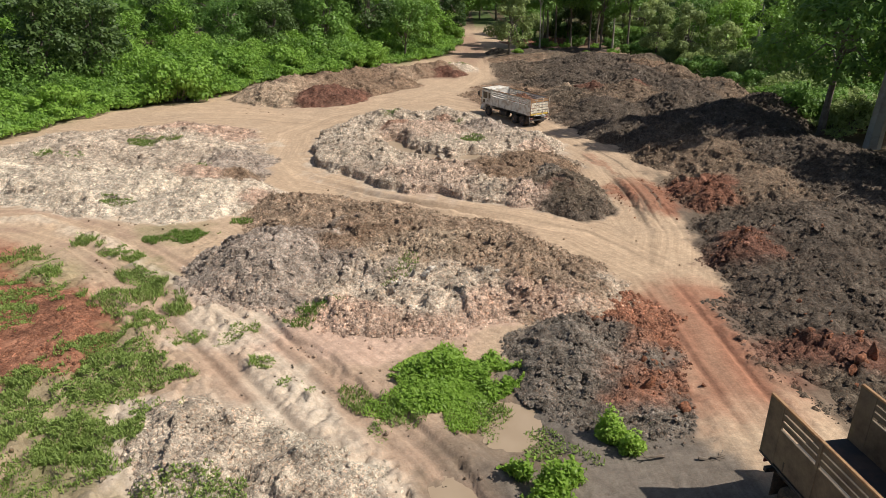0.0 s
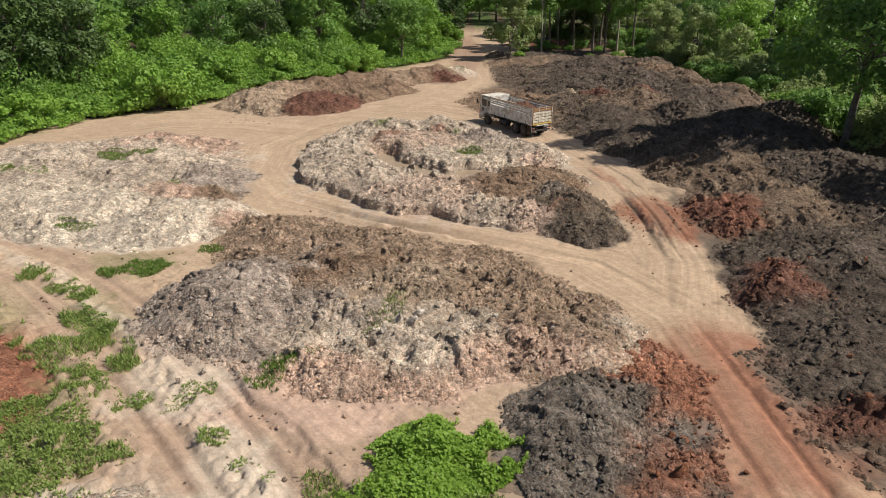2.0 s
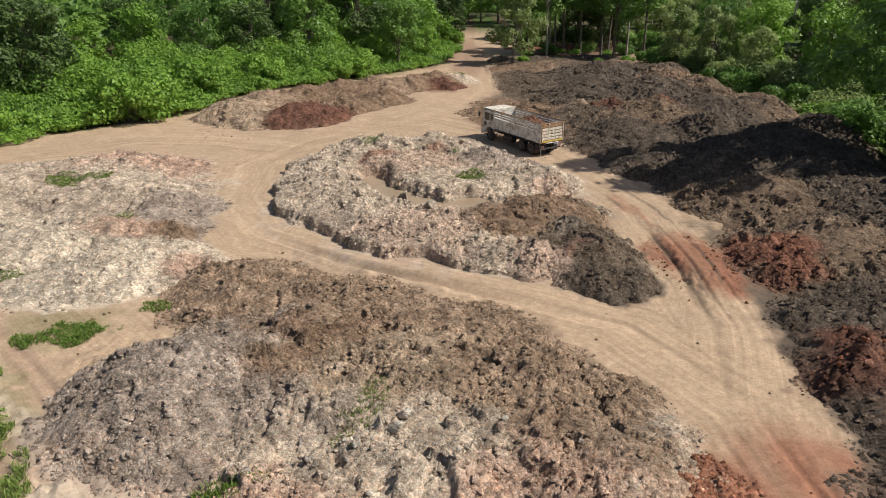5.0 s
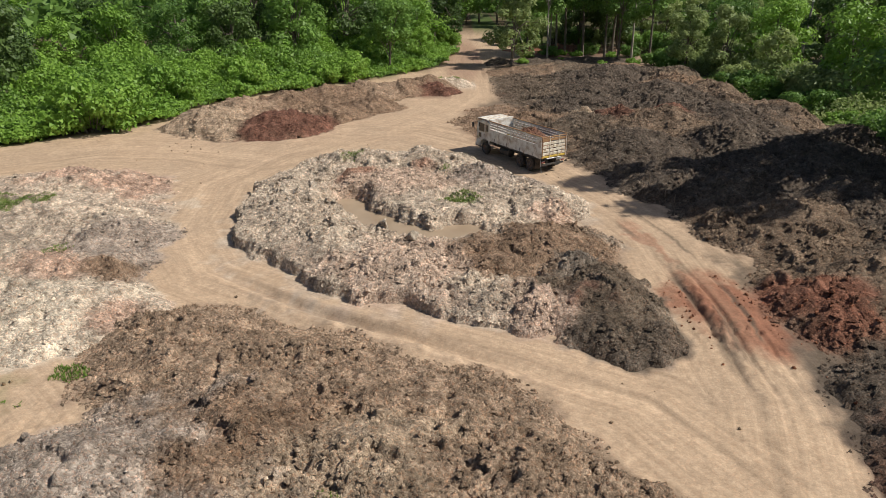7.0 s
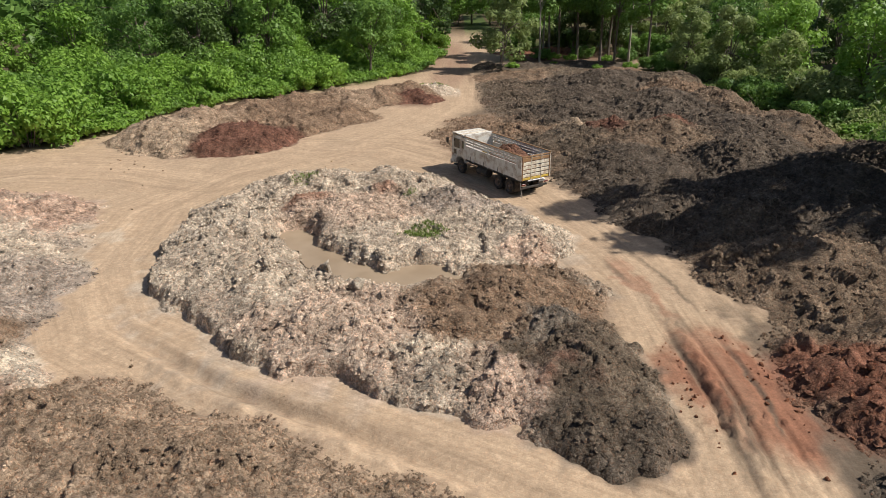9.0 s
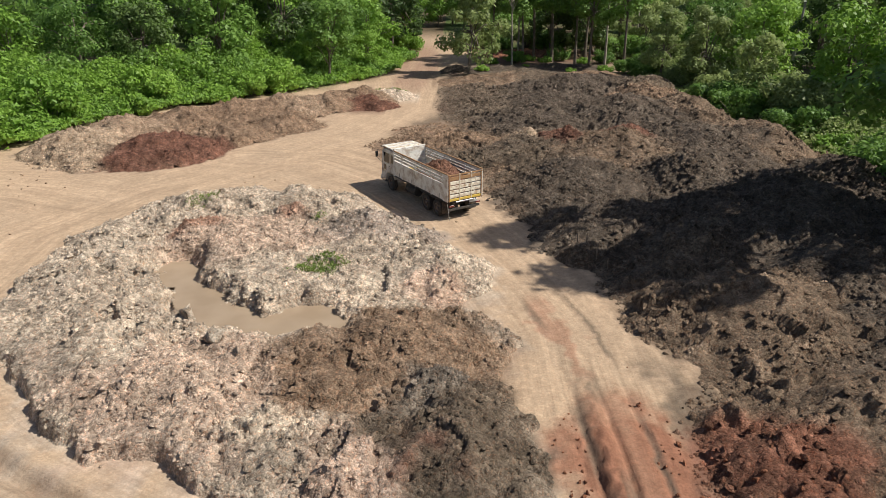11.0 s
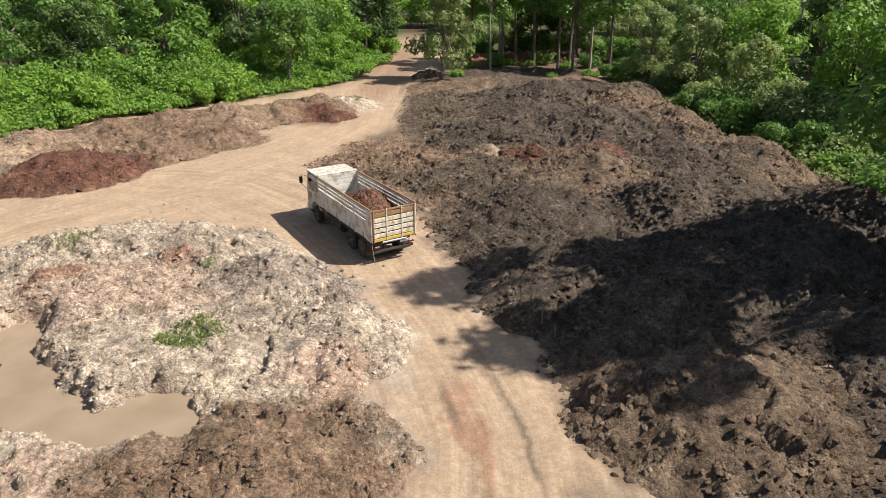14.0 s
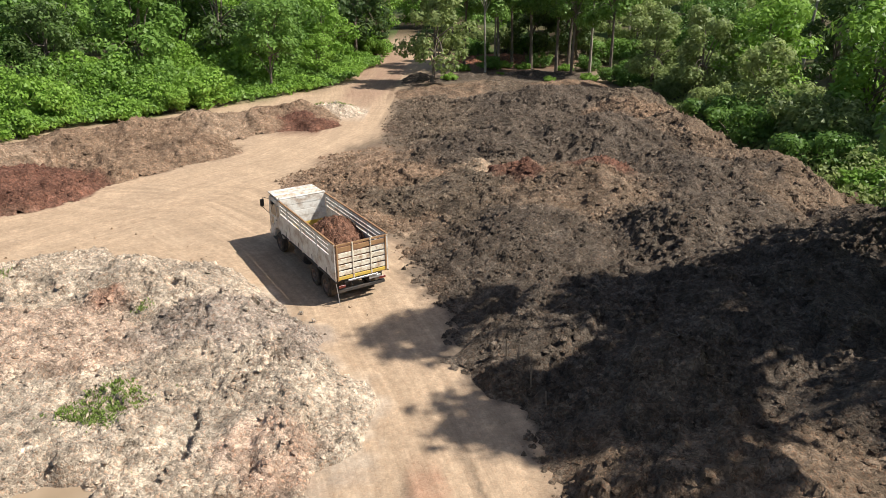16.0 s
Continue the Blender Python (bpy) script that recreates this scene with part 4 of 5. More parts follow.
for k in range(8000):
    x, y = rng.uniform(-85, 52), rng.uniform(50, 165)
    e = inside(x, y)
    low = e < 5 + 4 * rng.random()
    if 1.2 < e < (28 if x < 0 else 14) and (x < 0 or y > 66) and abs(x - 4) < 0.72 * y + 8 and free(x, y, 3.4 if low else 3.8):
        if x < 5:
            proto = shrubs[int(rng.choice([0, 3], p=[0.6, 0.4]))] if low else shrubs[int(rng.choice([1, 3], p=[0.3, 0.7]))]
        else:
            proto = shrubs[int(rng.choice([0, 1, 2], p=[0.15, 0.35, 0.5]))] if low else shrubs[int(rng.choice([1, 2, 3], p=[0.25, 0.6, 0.15]))]
        plant(proto, x, y, rng.uniform(0.65, 1.2), rng.uniform(0, 360))
        placed += 1
    if placed > 150:
        break
for x, y, s in ((16, 140, 0.5), (19.5, 141, 0.6), (22, 143, 0.5), (24.5, 141, 0.5), (27, 143, 0.6), (30, 139, 0.5), (33, 139.5, 0.6), (31.5, 130.5, 0.5), (34.5, 128, 0.7), (36, 126, 0.7), (20.5, 133.5, 0.35), (26.5, 130, 0.35), (14, 131, 0.5)):
    plant(shrubs[0] if s < 0.6 else shrubs[1], x, y, s, x * 77 % 360)


def undergrowth(label, x0, x1, y0, y1, reach, count, leaf, material, seed):
    """A bumpy blanket of creepers and weeds that climbs from the edge of the woods inwards."""
    rng = np.random.default_rng(seed)
    x, y = rng.uniform(x0, x1, count * 6), rng.uniform(y0, y1, count * 6)
    e = forest_edge(x, y) + 1.2 * fbm(x, y, 4.0, 3, seed + 4)
    ok = np.nonzero((e > 0.0) & (e < reach) & (np.abs(x - 4) < 0.72 * y + 10))[0][:count]
    x, y, e = x[ok], y[ok], e[ok]
    n = len(x)
    rise = smooth(0, 13, e)
    top = 0.35 + rise * (1.0 + 1.5 * np.clip(0.4 + fbm(x, y, 6.0, 2, seed), 0, 2)) + (0.35 + 1.1 * rise) * clods(x, y, 2.6, seed + 1) + 2.2 * rise * clods(x, y, 5.5, seed + 3) + 0.5 * clods(x, y, 1.1, seed + 2)
    z = ground_height(x, y, False) + top * (1 - 0.55 * rng.random(n) ** 2.5)
    v, f = leaf_spikes(np.stack([x, y, z], 1), rng.normal(size=(n, 3)) * 0.8 + np.array((0.3, -0.1, 0.8)), leaf, rng)
    tagged(new("undergrowth", mesh_from("undergrowth", v, f, material)), label, "undergrowth", kind="stuff")


undergrowth("bright green creepers and weeds along the forest edge", -64, 6, 50, 150, 15, 75000, 0.17, leaf_bright, 121)
undergrowth("deeper green bushes and vines at the forest edge", -64, 6, 50, 150, 17, 45000, 0.17, leaf_mid, 122)
undergrowth("grey-green brushwood along the heap", 30, 60, 62, 150, 9, 26000, 0.16, leaf_olive, 131)


def far_woods(seed):
    """The woods behind the woods: clumps of leaves in rounded crowns on all sides."""
    rng = np.random.default_rng(seed)
    blobs = []
    while len(blobs) < 420:
        x, y = rng.uniform(-150, 140), rng.uniform(60, 260)
        e = inside(x, y)
        if e > 34 and (x < 0 or y > 110):
            blobs.append((x, y, rng.uniform(2, 13), rng.uniform(3, 5)))
    p, d = crown_points(rng, blobs, 36000, 0.5)
    v, f = leaf_spikes(p, d, 0.75, rng)
    tagged(new("far_woods", mesh_from("far_woods", v, f, leaf_mid)), "dense dark green forest in the distance", "forest", kind="stuff")


far_woods(99)

# ---- trucks ----
white_paint = worn_material("dirty_white_paint", (0.70, 0.67, 0.61), (0.33, 0.235, 0.16), 0.6, 0, 2.2, 0.46, 0.68)
cream_paint = worn_material("chipped_cream_paint", (0.74, 0.68, 0.55), (0.36, 0.22, 0.12), 0.65, 0, 4.5, 0.44, 0.66)
dusty_paint = worn_material("dusty_tan_paint", (0.19, 0.145, 0.095), (0.07, 0.052, 0.038), 0.75, 0, 1.8, 0.4, 0.7)
chassis_black = worn_material("dusty_black_steel", (0.035, 0.032, 0.03), (0.12, 0.09, 0.065), 0.7, 0, 2.5, 0.45, 0.75)
rubber = worn_material("dusty_rubber", (0.025, 0.024, 0.023), (0.13, 0.095, 0.065), 0.9, 0, 4.0, 0.4, 0.7)
rim_steel = worn_material("rusty_rim_steel", (0.17, 0.14, 0.12), (0.25, 0.15, 0.09), 0.65, 0.3, 5.0)
yellow_paint = worn_material("faded_yellow_paint", (0.62, 0.42, 0.06), (0.45, 0.32, 0.12), 0.6, 0, 3.0)
rust = worn_material("rusty_steel", (0.36, 0.21, 0.10), (0.20, 0.10, 0.05), 0.85, 0.1, 4.0)
plank_wood = worn_material("worn_floor_steel", (0.05, 0.045, 0.042), (0.11, 0.075, 0.055), 0.8, 0.0, 2.0)
silver = worn_material("scuffed_silver_steel", (0.5, 0.5, 0.5), (0.3, 0.28, 0.25), 0.45, 0.6, 5.0)
lamp_red = worn_material("red_lamp_plastic", (0.16, 0.02, 0.015), (0.12, 0.05, 0.035), 0.3, 0, 5.0)


def window_glass():
    m, n, l = nodes_of("dark_window_glass")
    b = n["Principled BSDF"]
    b.inputs["Base Color"].default_value = (0.015, 0.018, 0.02, 1)
    b.inputs["Roughness"].default_value = 0.06
    return m


glass = window_glass()


def box(bm, x0, x1, y0, y1, z0, z1, bevel=0.012):
    v = [bm.verts.new(p) for p in ((x0, y0, z0), (x1, y0, z0), (x1, y1, z0), (x0, y1, z0), (x0, y0, z1), (x1, y0, z1), (x1, y1, z1), (x0, y1, z1))]
    faces = [bm.faces.new([v[i] for i in q]) for q in ((3, 2, 1, 0), (4, 5, 6, 7), (0, 1, 5, 4), (1, 2, 6, 5), (2, 3, 7, 6), (3, 0, 4, 7))]
    if bevel:
        edges = list({e for f in faces for e in f.edges})
        bmesh.ops.bevel(bm, geom=edges, offset=bevel, segments=1, affect="EDGES")


def slab(name, sizes, material, parent, label="", bevel=0.012):
    bm = bmesh.new()
    box(bm, *sizes, bevel)
    return part(name, bm, material, parent, label)


def prism(name, outline, x0, x1, material, parent, label="", bevel=0.03):
    """A side outline in y and z, drawn out across the truck."""
    bm = bmesh.new()
    a = [bm.verts.new((x0, y, z)) for y, z in outline]
    b = [bm.verts.new((x1, y, z)) for y, z in outline]
    n = len(outline)
    bm.faces.new(a[::-1])
    bm.faces.new(b)
    for k in range(n):
        bm.faces.new((a[k], a[(k + 1) % n], b[(k + 1) % n], b[k]))
    bmesh.ops.recalc_face_normals(bm, faces=bm.faces)
    bmesh.ops.bevel(bm, geom=list(bm.edges), offset=bevel, segments=2, affect="EDGES")
    return part(name, bm, material, parent, label)


def ring(bm, profile, sides=28):
    """Turns a profile of (x, radius) round the x axis."""
    rows = [[bm.verts.new((x, r * math.cos(k * math.tau / sides), r * math.sin(k * math.tau / sides))) for k in range(sides)] for x, r in profile]
    for a, b in zip(rows[:-1], rows[1:]):
        for k in range(sides):
            bm.faces.new((a[k], a[(k + 1) % sides], b[(k + 1) % sides], b[k]))
    return rows


def wheel(root, x, y, wide, side):
    hub = new("wheel")
    hub.parent = root
    hub.location = (x, y, 0.52)
    w = wide / 2
    bm = bmesh.new()
    ring(bm, [(-w, 0.30), (-w, 0.44), (-w + 0.05, 0.51), (-0.02, 0.52), (0, 0.505), (0.02, 0.52), (w - 0.05, 0.51), (w, 0.44), (w, 0.30), (-w, 0.30)])
    tyre = part("tyre", bm, rubber, hub)
    bm = bmesh.new()
    s = side
    ring(bm, [(s * (w - 0.01), 0.31), (s * (w - 0.04), 0.27), (s * (w - 0.14), 0.24), (s * (w - 0.12), 0.12), (s * (w - 0.02), 0.10), (s * (w + 0.01), 0.06), (s * (w + 0.01), 0.001)])
    bmesh.ops.recalc_face_normals(bm, faces=bm.faces)
    part("rim", bm, rim_steel, hub)


def slatted_side(root, x, out, y0, y1, posts, floor, top, paint, name):
    """One side of the cargo body: solid lower board, three slats above, upright posts, a plain end panel at the rear."""
    body = new(name)
    body.parent = root
    t = 0.035
    mid = floor + (top - floor) * 0.6
    slab("lower_board", (x - t, x + t, y0 + 0.55, y1, floor, mid), paint, body)
    slab("end_panel", (x - t - 0.005, x + t + 0.005, y0, y0 + 0.56, floor - 0.04, top - 0.02), paint, body)
    pitch = (top - mid) / 3.4
    for k in range(3):
        z = mid + pitch * (k + 0.45)
        slab("slat", (x - t * 0.7, x + t * 0.7, y0 + 0.55, y1, z, z + pitch * 0.76), paint, body)
    for y in posts:
        slab("post", (x - t + out * 0.02, x + t + out * 0.02, y - 0.05, y + 0.05, floor - 0.06, top), paint, body)
    slab("top_rail", (x - 0.045, x + 0.045, y0, y1, top - 0.03, top + 0.03), rust, body, "rusty steel top rail")
    slab("bottom_rail", (x - 0.05, x + 0.05, y0, y1, floor - 0.10, floor - 0.045), chassis_black, body)
    for k in range(4):
        y = y0 + 0.9 + k * (y1 - y0 - 1.2) / 3.3
        slab("latch", (x + out * (t + 0.004) - 0.012, x + out * (t + 0.004) + 0.012, y, y + 0.05, floor - 0.02, floor + 0.3), chassis_black, body)


def tipper(label, place, paint, loaded, tailgate):
    root = tagged(new("dump_truck"), label, "truck", "dump trucks")
    W, Y0, Y1, FLOOR, TOP = 1.22, -1.35, 5.35, 1.28, 2.92
    # chassis
    for s in (-1, 1):
        slab("frame_rail", (s * 0.42 - 0.05, s * 0.42 + 0.05, Y0 + 0.2, 7.0, 0.72, 0.98), chassis_black, root)
        slab("mudguard", (s * 0.95 - 0.28, s * 0.95 + 0.28, -0.62, 1.95, 1.09, 1.13), chassis_black, root)
        slab("mud_flap", (s * 0.95 - 0.28, s * 0.95 + 0.28, -0.72, -0.70, 0.32, 1.08), rubber, root, bevel=0.004)
        slab("tail_lamp", (s * 0.95 - 0.16, s * 0.95 + 0.16, Y0 + 0.02, Y0 + 0.07, 0.86, 0.98), lamp_red, root, "red tail lamp")
        slab("sill_beam", (s * 0.75 - 0.06, s * 0.75 + 0.06, Y0 + 0.05, Y1, 1.0, 1.17), chassis_black, root)
    for k in range(9):
        y = Y0 + 0.3 + k * 0.78
        slab("cross_bearer", (-1.16, 1.16, y - 0.04, y + 0.04, 1.14, 1.22), chassis_black, root)
    slab("rear_bumper", (-1.1, 1.1, Y0 + 0.08, Y0 + 0.2, 0.62, 0.76), chassis_black, root)
    slab("number_plate", (0.3, 0.85, Y0 - 0.015, Y0 + 0.01, 0.98, 1.12), silver, root, "pale scuffed plate")
    bm = bmesh.new()
    ring(bm, [(-0.62, 0.01), (-0.62, 0.3), (-0.58, 0.33), (0.58, 0.33), (0.62, 0.3), (0.62, 0.01)], 20)
    bmesh.ops.rotate(bm, verts=bm.verts, cent=(0, 0, 0), matrix=Matrix.Rotation(radians(90), 3, "Z"))
    bmesh.ops.translate(bm, verts=bm.verts, vec=(-0.82, 3.4, 0.72))
    part("fuel_tank", bm, chassis_black, root)
    slab("battery_box", (0.55, 1.08, 2.9, 3.9, 0.48, 0.98), chassis_black, root)
    for y in (0.0, 1.3):
        for s in (-1, 1):
            wheel(root, s * 0.95, y, 0.52, s)
        bm = bmesh.new()
        ring(bm, [(-0.8, 0.01), (-0.8, 0.1), (0.8, 0.1), (0.8, 0.01)], 10)
        bmesh.ops.translate(bm, verts=bm.verts, vec=(0, y, 0.52))
        part("axle", bm, chassis_black, root)
    for s in (-1, 1):
        wheel(root, s * 1.03, 6.0, 0.3, s)
    # cab
    cab = new("cab")
    cab.parent = root
    outline = [(5.45, 0.85), (5.45, 2.72), (5.60, 2.80), (6.95, 2.80), (7.12, 2.70), (7.28, 1.75), (7.30, 0.62), (6.72, 0.62), (6.62, 1.02), (6.35, 1.22), (5.65, 1.22), (5.50, 0.9)]
    prism("shell", outline, -1.17, 1.17, white_paint, cab, "white painted cab shell", 0.035)
    for s in (-1, 1):
        x = s * 1.175
        slab("door", (x - 0.008, x + 0.008, 5.98, 6.98, 1.28, 2.66), white_paint, cab)
        slab("side_window", (x - 0.014, x + 0.014, 6.12, 6.90, 1.86, 2.56), glass, cab, "dark cab door window", 0.006)
        slab("quarter_window", (x - 0.014, x + 0.014, 5.58, 5.86, 1.95, 2.52), glass, cab, "dark rear cab window", 0.006)
        slab("lower_window", (x - 0.014, x + 0.014, 6.55, 6.92, 1.34, 1.72), glass, cab, "dark lower door window", 0.006)
        slab("door_handle", (x - 0.02 + s * 0.012, x + 0.02 + s * 0.012, 6.02, 6.2, 1.66, 1.71), chassis_black, cab)
        slab("step", (s * 1.05 - 0.12, s * 1.05 + 0.12, 6.55, 7.0, 0.48, 0.54), chassis_black, cab)
        mirror = new("wing_mirror")
        mirror.parent = root
        bm = bmesh.new()
        tube(bm, [(s * 1.15, 7.1, 2.55), (s * 1.42, 7.35, 2.62), (s * 1.46, 7.36, 2.1), (s * 1.18, 7.15, 1.75)], [0.016] * 4, 6)
        part("mirror_arm", bm, chassis_black, mirror)
        slab("mirror_head", (s * 1.46 - 0.1, s * 1.46 + 0.1, 7.33, 7.4, 2.12, 2.52), chassis_black, mirror, bevel=0.02)
    slab("windscreen", (-1.05, 1.05, 7.17, 7.2, 1.8, 2.6), glass, cab, "dark windscreen")
    slab("bumper", (-1.18, 1.18, 7.24, 7.42, 0.5, 0.82), white_paint, cab)
    slab("sun_visor", (-1.1, 1.1, 6.9, 7.3, 2.78, 2.84), white_paint, cab)
    # cargo body
    slab("bed_floor", (-W, W, Y0, Y1, FLOOR - 0.06, FLOOR), plank_wood, root, "worn dark steel bed floor")
    slatted_side(root, -W, -1, Y0, Y1, (0.55, 2.45, 4.2, 5.28), FLOOR, TOP, paint, "left_side")
    slatted_side(root, W, 1, Y0, Y1, (0.55, 2.45, 4.2, 5.28), FLOOR, TOP, paint, "right_side")
    head = new("headboard")
    head.parent = root
    for k in range(5):
        z = FLOOR + 0.01 + k * 0.335
        slab("plank", (-W + 0.04, W - 0.04, Y1 - 0.03 + 0.012 * (k % 2), Y1 + 0.03 + 0.012 * (k % 2), z, z + 0.325), yellow_paint if k == 0 else paint, head)
    slab("cap_rail", (-W, W, Y1 - 0.04, Y1 + 0.14, FLOOR + 1.68, FLOOR + 1.76), paint, head, bevel=0.03)
    for k in range(5):
        y, z = Y1 + 0.11 + k * 0.335, FLOOR + 1.60 + 0.03 * math.sin(math.pi * (k + 0.5) / 5) + 0.012 * (k % 2)
        slab("canopy_board", (-W + 0.02, W - 0.02, y, y + 0.32, z, z + 0.05), cream_paint if k % 2 else paint, head)
    if tailgate:
        gate = new("tailgate")
        gate.parent = root
        for k in range(5):
            z = FLOOR + 0.17 + k * 0.27
            slab("board", (-W + 0.06, W - 0.06, Y0 - 0.02, Y0 + 0.02, z, z + 0.21), rust if k == 4 else cream_paint, gate)
        slab("board", (-W + 0.06, W - 0.06, Y0 - 0.03, Y0 + 0.03, FLOOR - 0.02, FLOOR + 0.13), yellow_paint, gate, "faded yellow bottom board")
        slab("gate_rail", (-W, W, Y0 - 0.03, Y0 + 0.03, TOP - 0.12, TOP - 0.03), rust, gate, "rusty top rail")
        for x in (-1.13, -0.42, 0.42, 1.13):
            slab("upright", (x - 0.035, x + 0.035, Y0 - 0.055, Y0 - 0.015, FLOOR - 0.05, TOP - 0.02), rust if abs(x) > 1 else cream_paint, gate)
        slab("hinge_bar", (-0.7, 0.7, Y0 - 0.06, Y0 - 0.02, FLOOR - 0.14, FLOOR - 0.06), silver, gate)
    bm = bmesh.new()
    tube(bm, [(-1.2, Y0 + 0.1, 1.1), (-1.15, Y0 - 0.05, 0.12)], [0.018, 0.018], 6)
    part("prop_bar", bm, silver, root)
    root.matrix_basis = place
    if loaded:
        gx, gy = np.meshgrid(np.linspace(-W + 0.06, W - 0.06, 60), np.linspace(Y0 + 0.15, Y1 - 1.35, 126))
        d = ellipse(gx, gy, 0.1, 1.55, 1.75, 2.75, 0)
        z = FLOOR + 0.02 + np.maximum(1.6 * (1 - d ** 1.8), 0.05) + 0.14 * fbm(gx, gy, 0.9, 4, 9) + 0.10 * chunks(gx, gy, 0.28, 8)
        tint = np.array((0.19, 0.10, 0.068)) * (1 + 0.35 * fbm(gx, gy, 0.6, 3, 5))[..., None]
        me = mesh_from("soil_load", np.c_[gx.ravel(), gy.ravel(), z.ravel()], grid_faces(60, 126), soil, tint.reshape(-1, 3))
        load = tagged(new("soil_load", me), "red-brown lumpy soil heaped in the truck bed", "soil load")
        load.matrix_basis = place
    return root


tipper("dirty white dump truck with slatted sides loaded with soil", pose(9.17, 70.84, 0.02, 0, 0, 32), white_paint, True, True)
tipper("empty dusty tan dump truck with slatted sides, tailgate removed", pose(10.9, 14.8, 1.12, 0, 0, 188.6) @ Matrix.Diagonal((1.15, 1.15, 1.15, 1)), dusty_paint, False, False)

# ---- grass and weeds ----
def surface(x, y):
    z = ground_height(x, y)
    flat = ground_height(x, y, False)
    for ob, lobes, seed, rough, lump, pits, scarp, (ax, bx, ay, by) in HEAPS.values():
        near = (x > ax) & (x < bx) & (y > ay) & (y < by)
        if near.any():
            h = np.where(near, heap_height(lobes, x, y, seed, rough, lump, pits, scarp)[0], -9)
            z = np.maximum(z, flat + h)
    return z


def grass(label, areas, per_metre, tall, seed, material, leafy=0.5, leaf=0.0, mound=0.0, name="grass", category="grass", kind="stuff"):
    """Blades and small leaves, thinning out towards the rim of each area."""
    rng = np.random.default_rng(seed)
    xs, ys, rims = [], [], []
    for cx, cy, rx, ry, turn in areas:
        n = int(per_metre * math.pi * rx * ry)
        r, a = np.sqrt(rng.random(n)) * 1.15, rng.uniform(0, math.tau, n)
        u, v = rx * r * np.cos(a), ry * r * np.sin(a)
        c, s = math.cos(radians(turn)), math.sin(radians(turn))
        x, y = cx + u * c - v * s, cy + u * s + v * c
        ok = (fbm(x, y, 1.1, 3, seed) + 0.75 - r * 0.9 + rng.uniform(-0.2, 0.2, n)) > 0
        xs.append(x[ok])
        ys.append(y[ok])
        rims.append(r[ok])
    x, y, rim = np.concatenate(xs), np.concatenate(ys), np.concatenate(rims)
    n = len(x)
    z = surface(x, y)
    h = tall * rng.uniform(0.35, 1.0, n) * (0.7 + 0.5 * fbm(x, y, 1.6 - mound, 3, seed + 1)) * (1 - mound * rim ** 2)
    h = np.maximum(h, 0.08 * tall)
    a = rng.uniform(0, math.tau, n)
    wide = 0.012 + 0.02 * rng.random(n)
    lean = h * rng.uniform(0.2, 0.8, n)
    b = rng.uniform(0, math.tau, n)
    p = np.stack([x, y, z - 0.02], 1)
    side = np.stack([np.cos(a) * wide, np.sin(a) * wide, 0 * a], 1)
    tip = p + np.stack([np.cos(b) * lean, np.sin(b) * lean, h], 1)
    stem = 1.0 if leafy < 1 else 0.6
    tip = p + (tip - p) * stem
    mid = p + stem * np.stack([np.cos(b) * lean * 0.35, np.sin(b) * lean * 0.35, h * 0.6], 1)
    blades = np.stack([p - side * 0.6, mid - side, tip, mid + side], 1).reshape(-1, 3)
    m = n if leafy >= 1 else int(n * leafy)
    lv, lf = leaf_quads(p[:m] + np.stack([0 * h[:m], 0 * h[:m], h[:m] * rng.uniform(0.3, 1.0, m)], 1), rng.normal(size=(m, 3)) * 0.5 + np.array((0, 0, 1)), leaf or 0.04 + 0.03 * tall, rng)
    if leafy >= 1:
        more, _ = leaf_quads(p + np.stack([rng.normal(size=n) * 0.06, rng.normal(size=n) * 0.06, h * rng.uniform(0.55, 1.0, n)], 1), rng.normal(size=(n, 3)) * 0.45 + np.array((0.3, 0, 1)), leaf, rng)
        lv = np.concatenate([lv, more])
    if kind != "stuff":
        base = np.array((x.mean(), y.mean(), z.min()))
        bush = tagged(new(name), label, category)
        bush.location = base
        for piece, v in (("stems", blades), ("foliage", lv)):
            ob = new(piece, mesh_from(piece, v - base, np.arange(len(v)).reshape(-1, 4), material))
            ob.parent = bush
        return
    v = np.concatenate([blades, lv])
    f = np.arange(len(v)).reshape(-1, 4)
    tagged(new(name, mesh_from(name, v, f, material)), label, category, kind=kind)


weed_green = leaf_material("weeds", (0.15, 0.215, 0.045), (0.32, 0.41, 0.11), 0.35)
grass("low green weeds and grass on red soil", [(-21.5, 30, 3.2, 3.6, 20), (-13.4, 22.8, 3.3, 5.4, 12), (-15.5, 19.0, 3.0, 4.6, 0), (-13.2, 26.2, 2.4, 1.8, 0), (-12.2, 19.6, 1.8, 2.6, 20), (-15.5, 30.0, 1.8, 1.2, 0), (-24, 36, 2, 1.5, 0)], 380, 0.34, 51, weed_green)
grass("strip of green grass between wheel tracks", [(-15.6, 32.2, 0.8, 3.2, 42), (-18.6, 36.2, 0.8, 2.2, 50), (-12.9, 29.6, 0.7, 1.1, 30), (-9.6, 26.4, 0.6, 0.8, 0), (-8.3, 25.2, 0.5, 0.6, 0), (-22, 38.6, 0.8, 1.0, 0), (-3.2, 21.4, 0.5, 1.2, 40)], 480, 0.36, 52, weed_green)
grass("bright green grass at the foot of a heap", [(-16.0, 39.4, 2.2, 1.2, 20), (-13.6, 41.6, 1.2, 0.7, 0), (-6.3, 27.8, 0.9, 1.3, -20), (-4.9, 28.9, 0.4, 0.5, 0)], 420, 0.3, 53, grass_green)
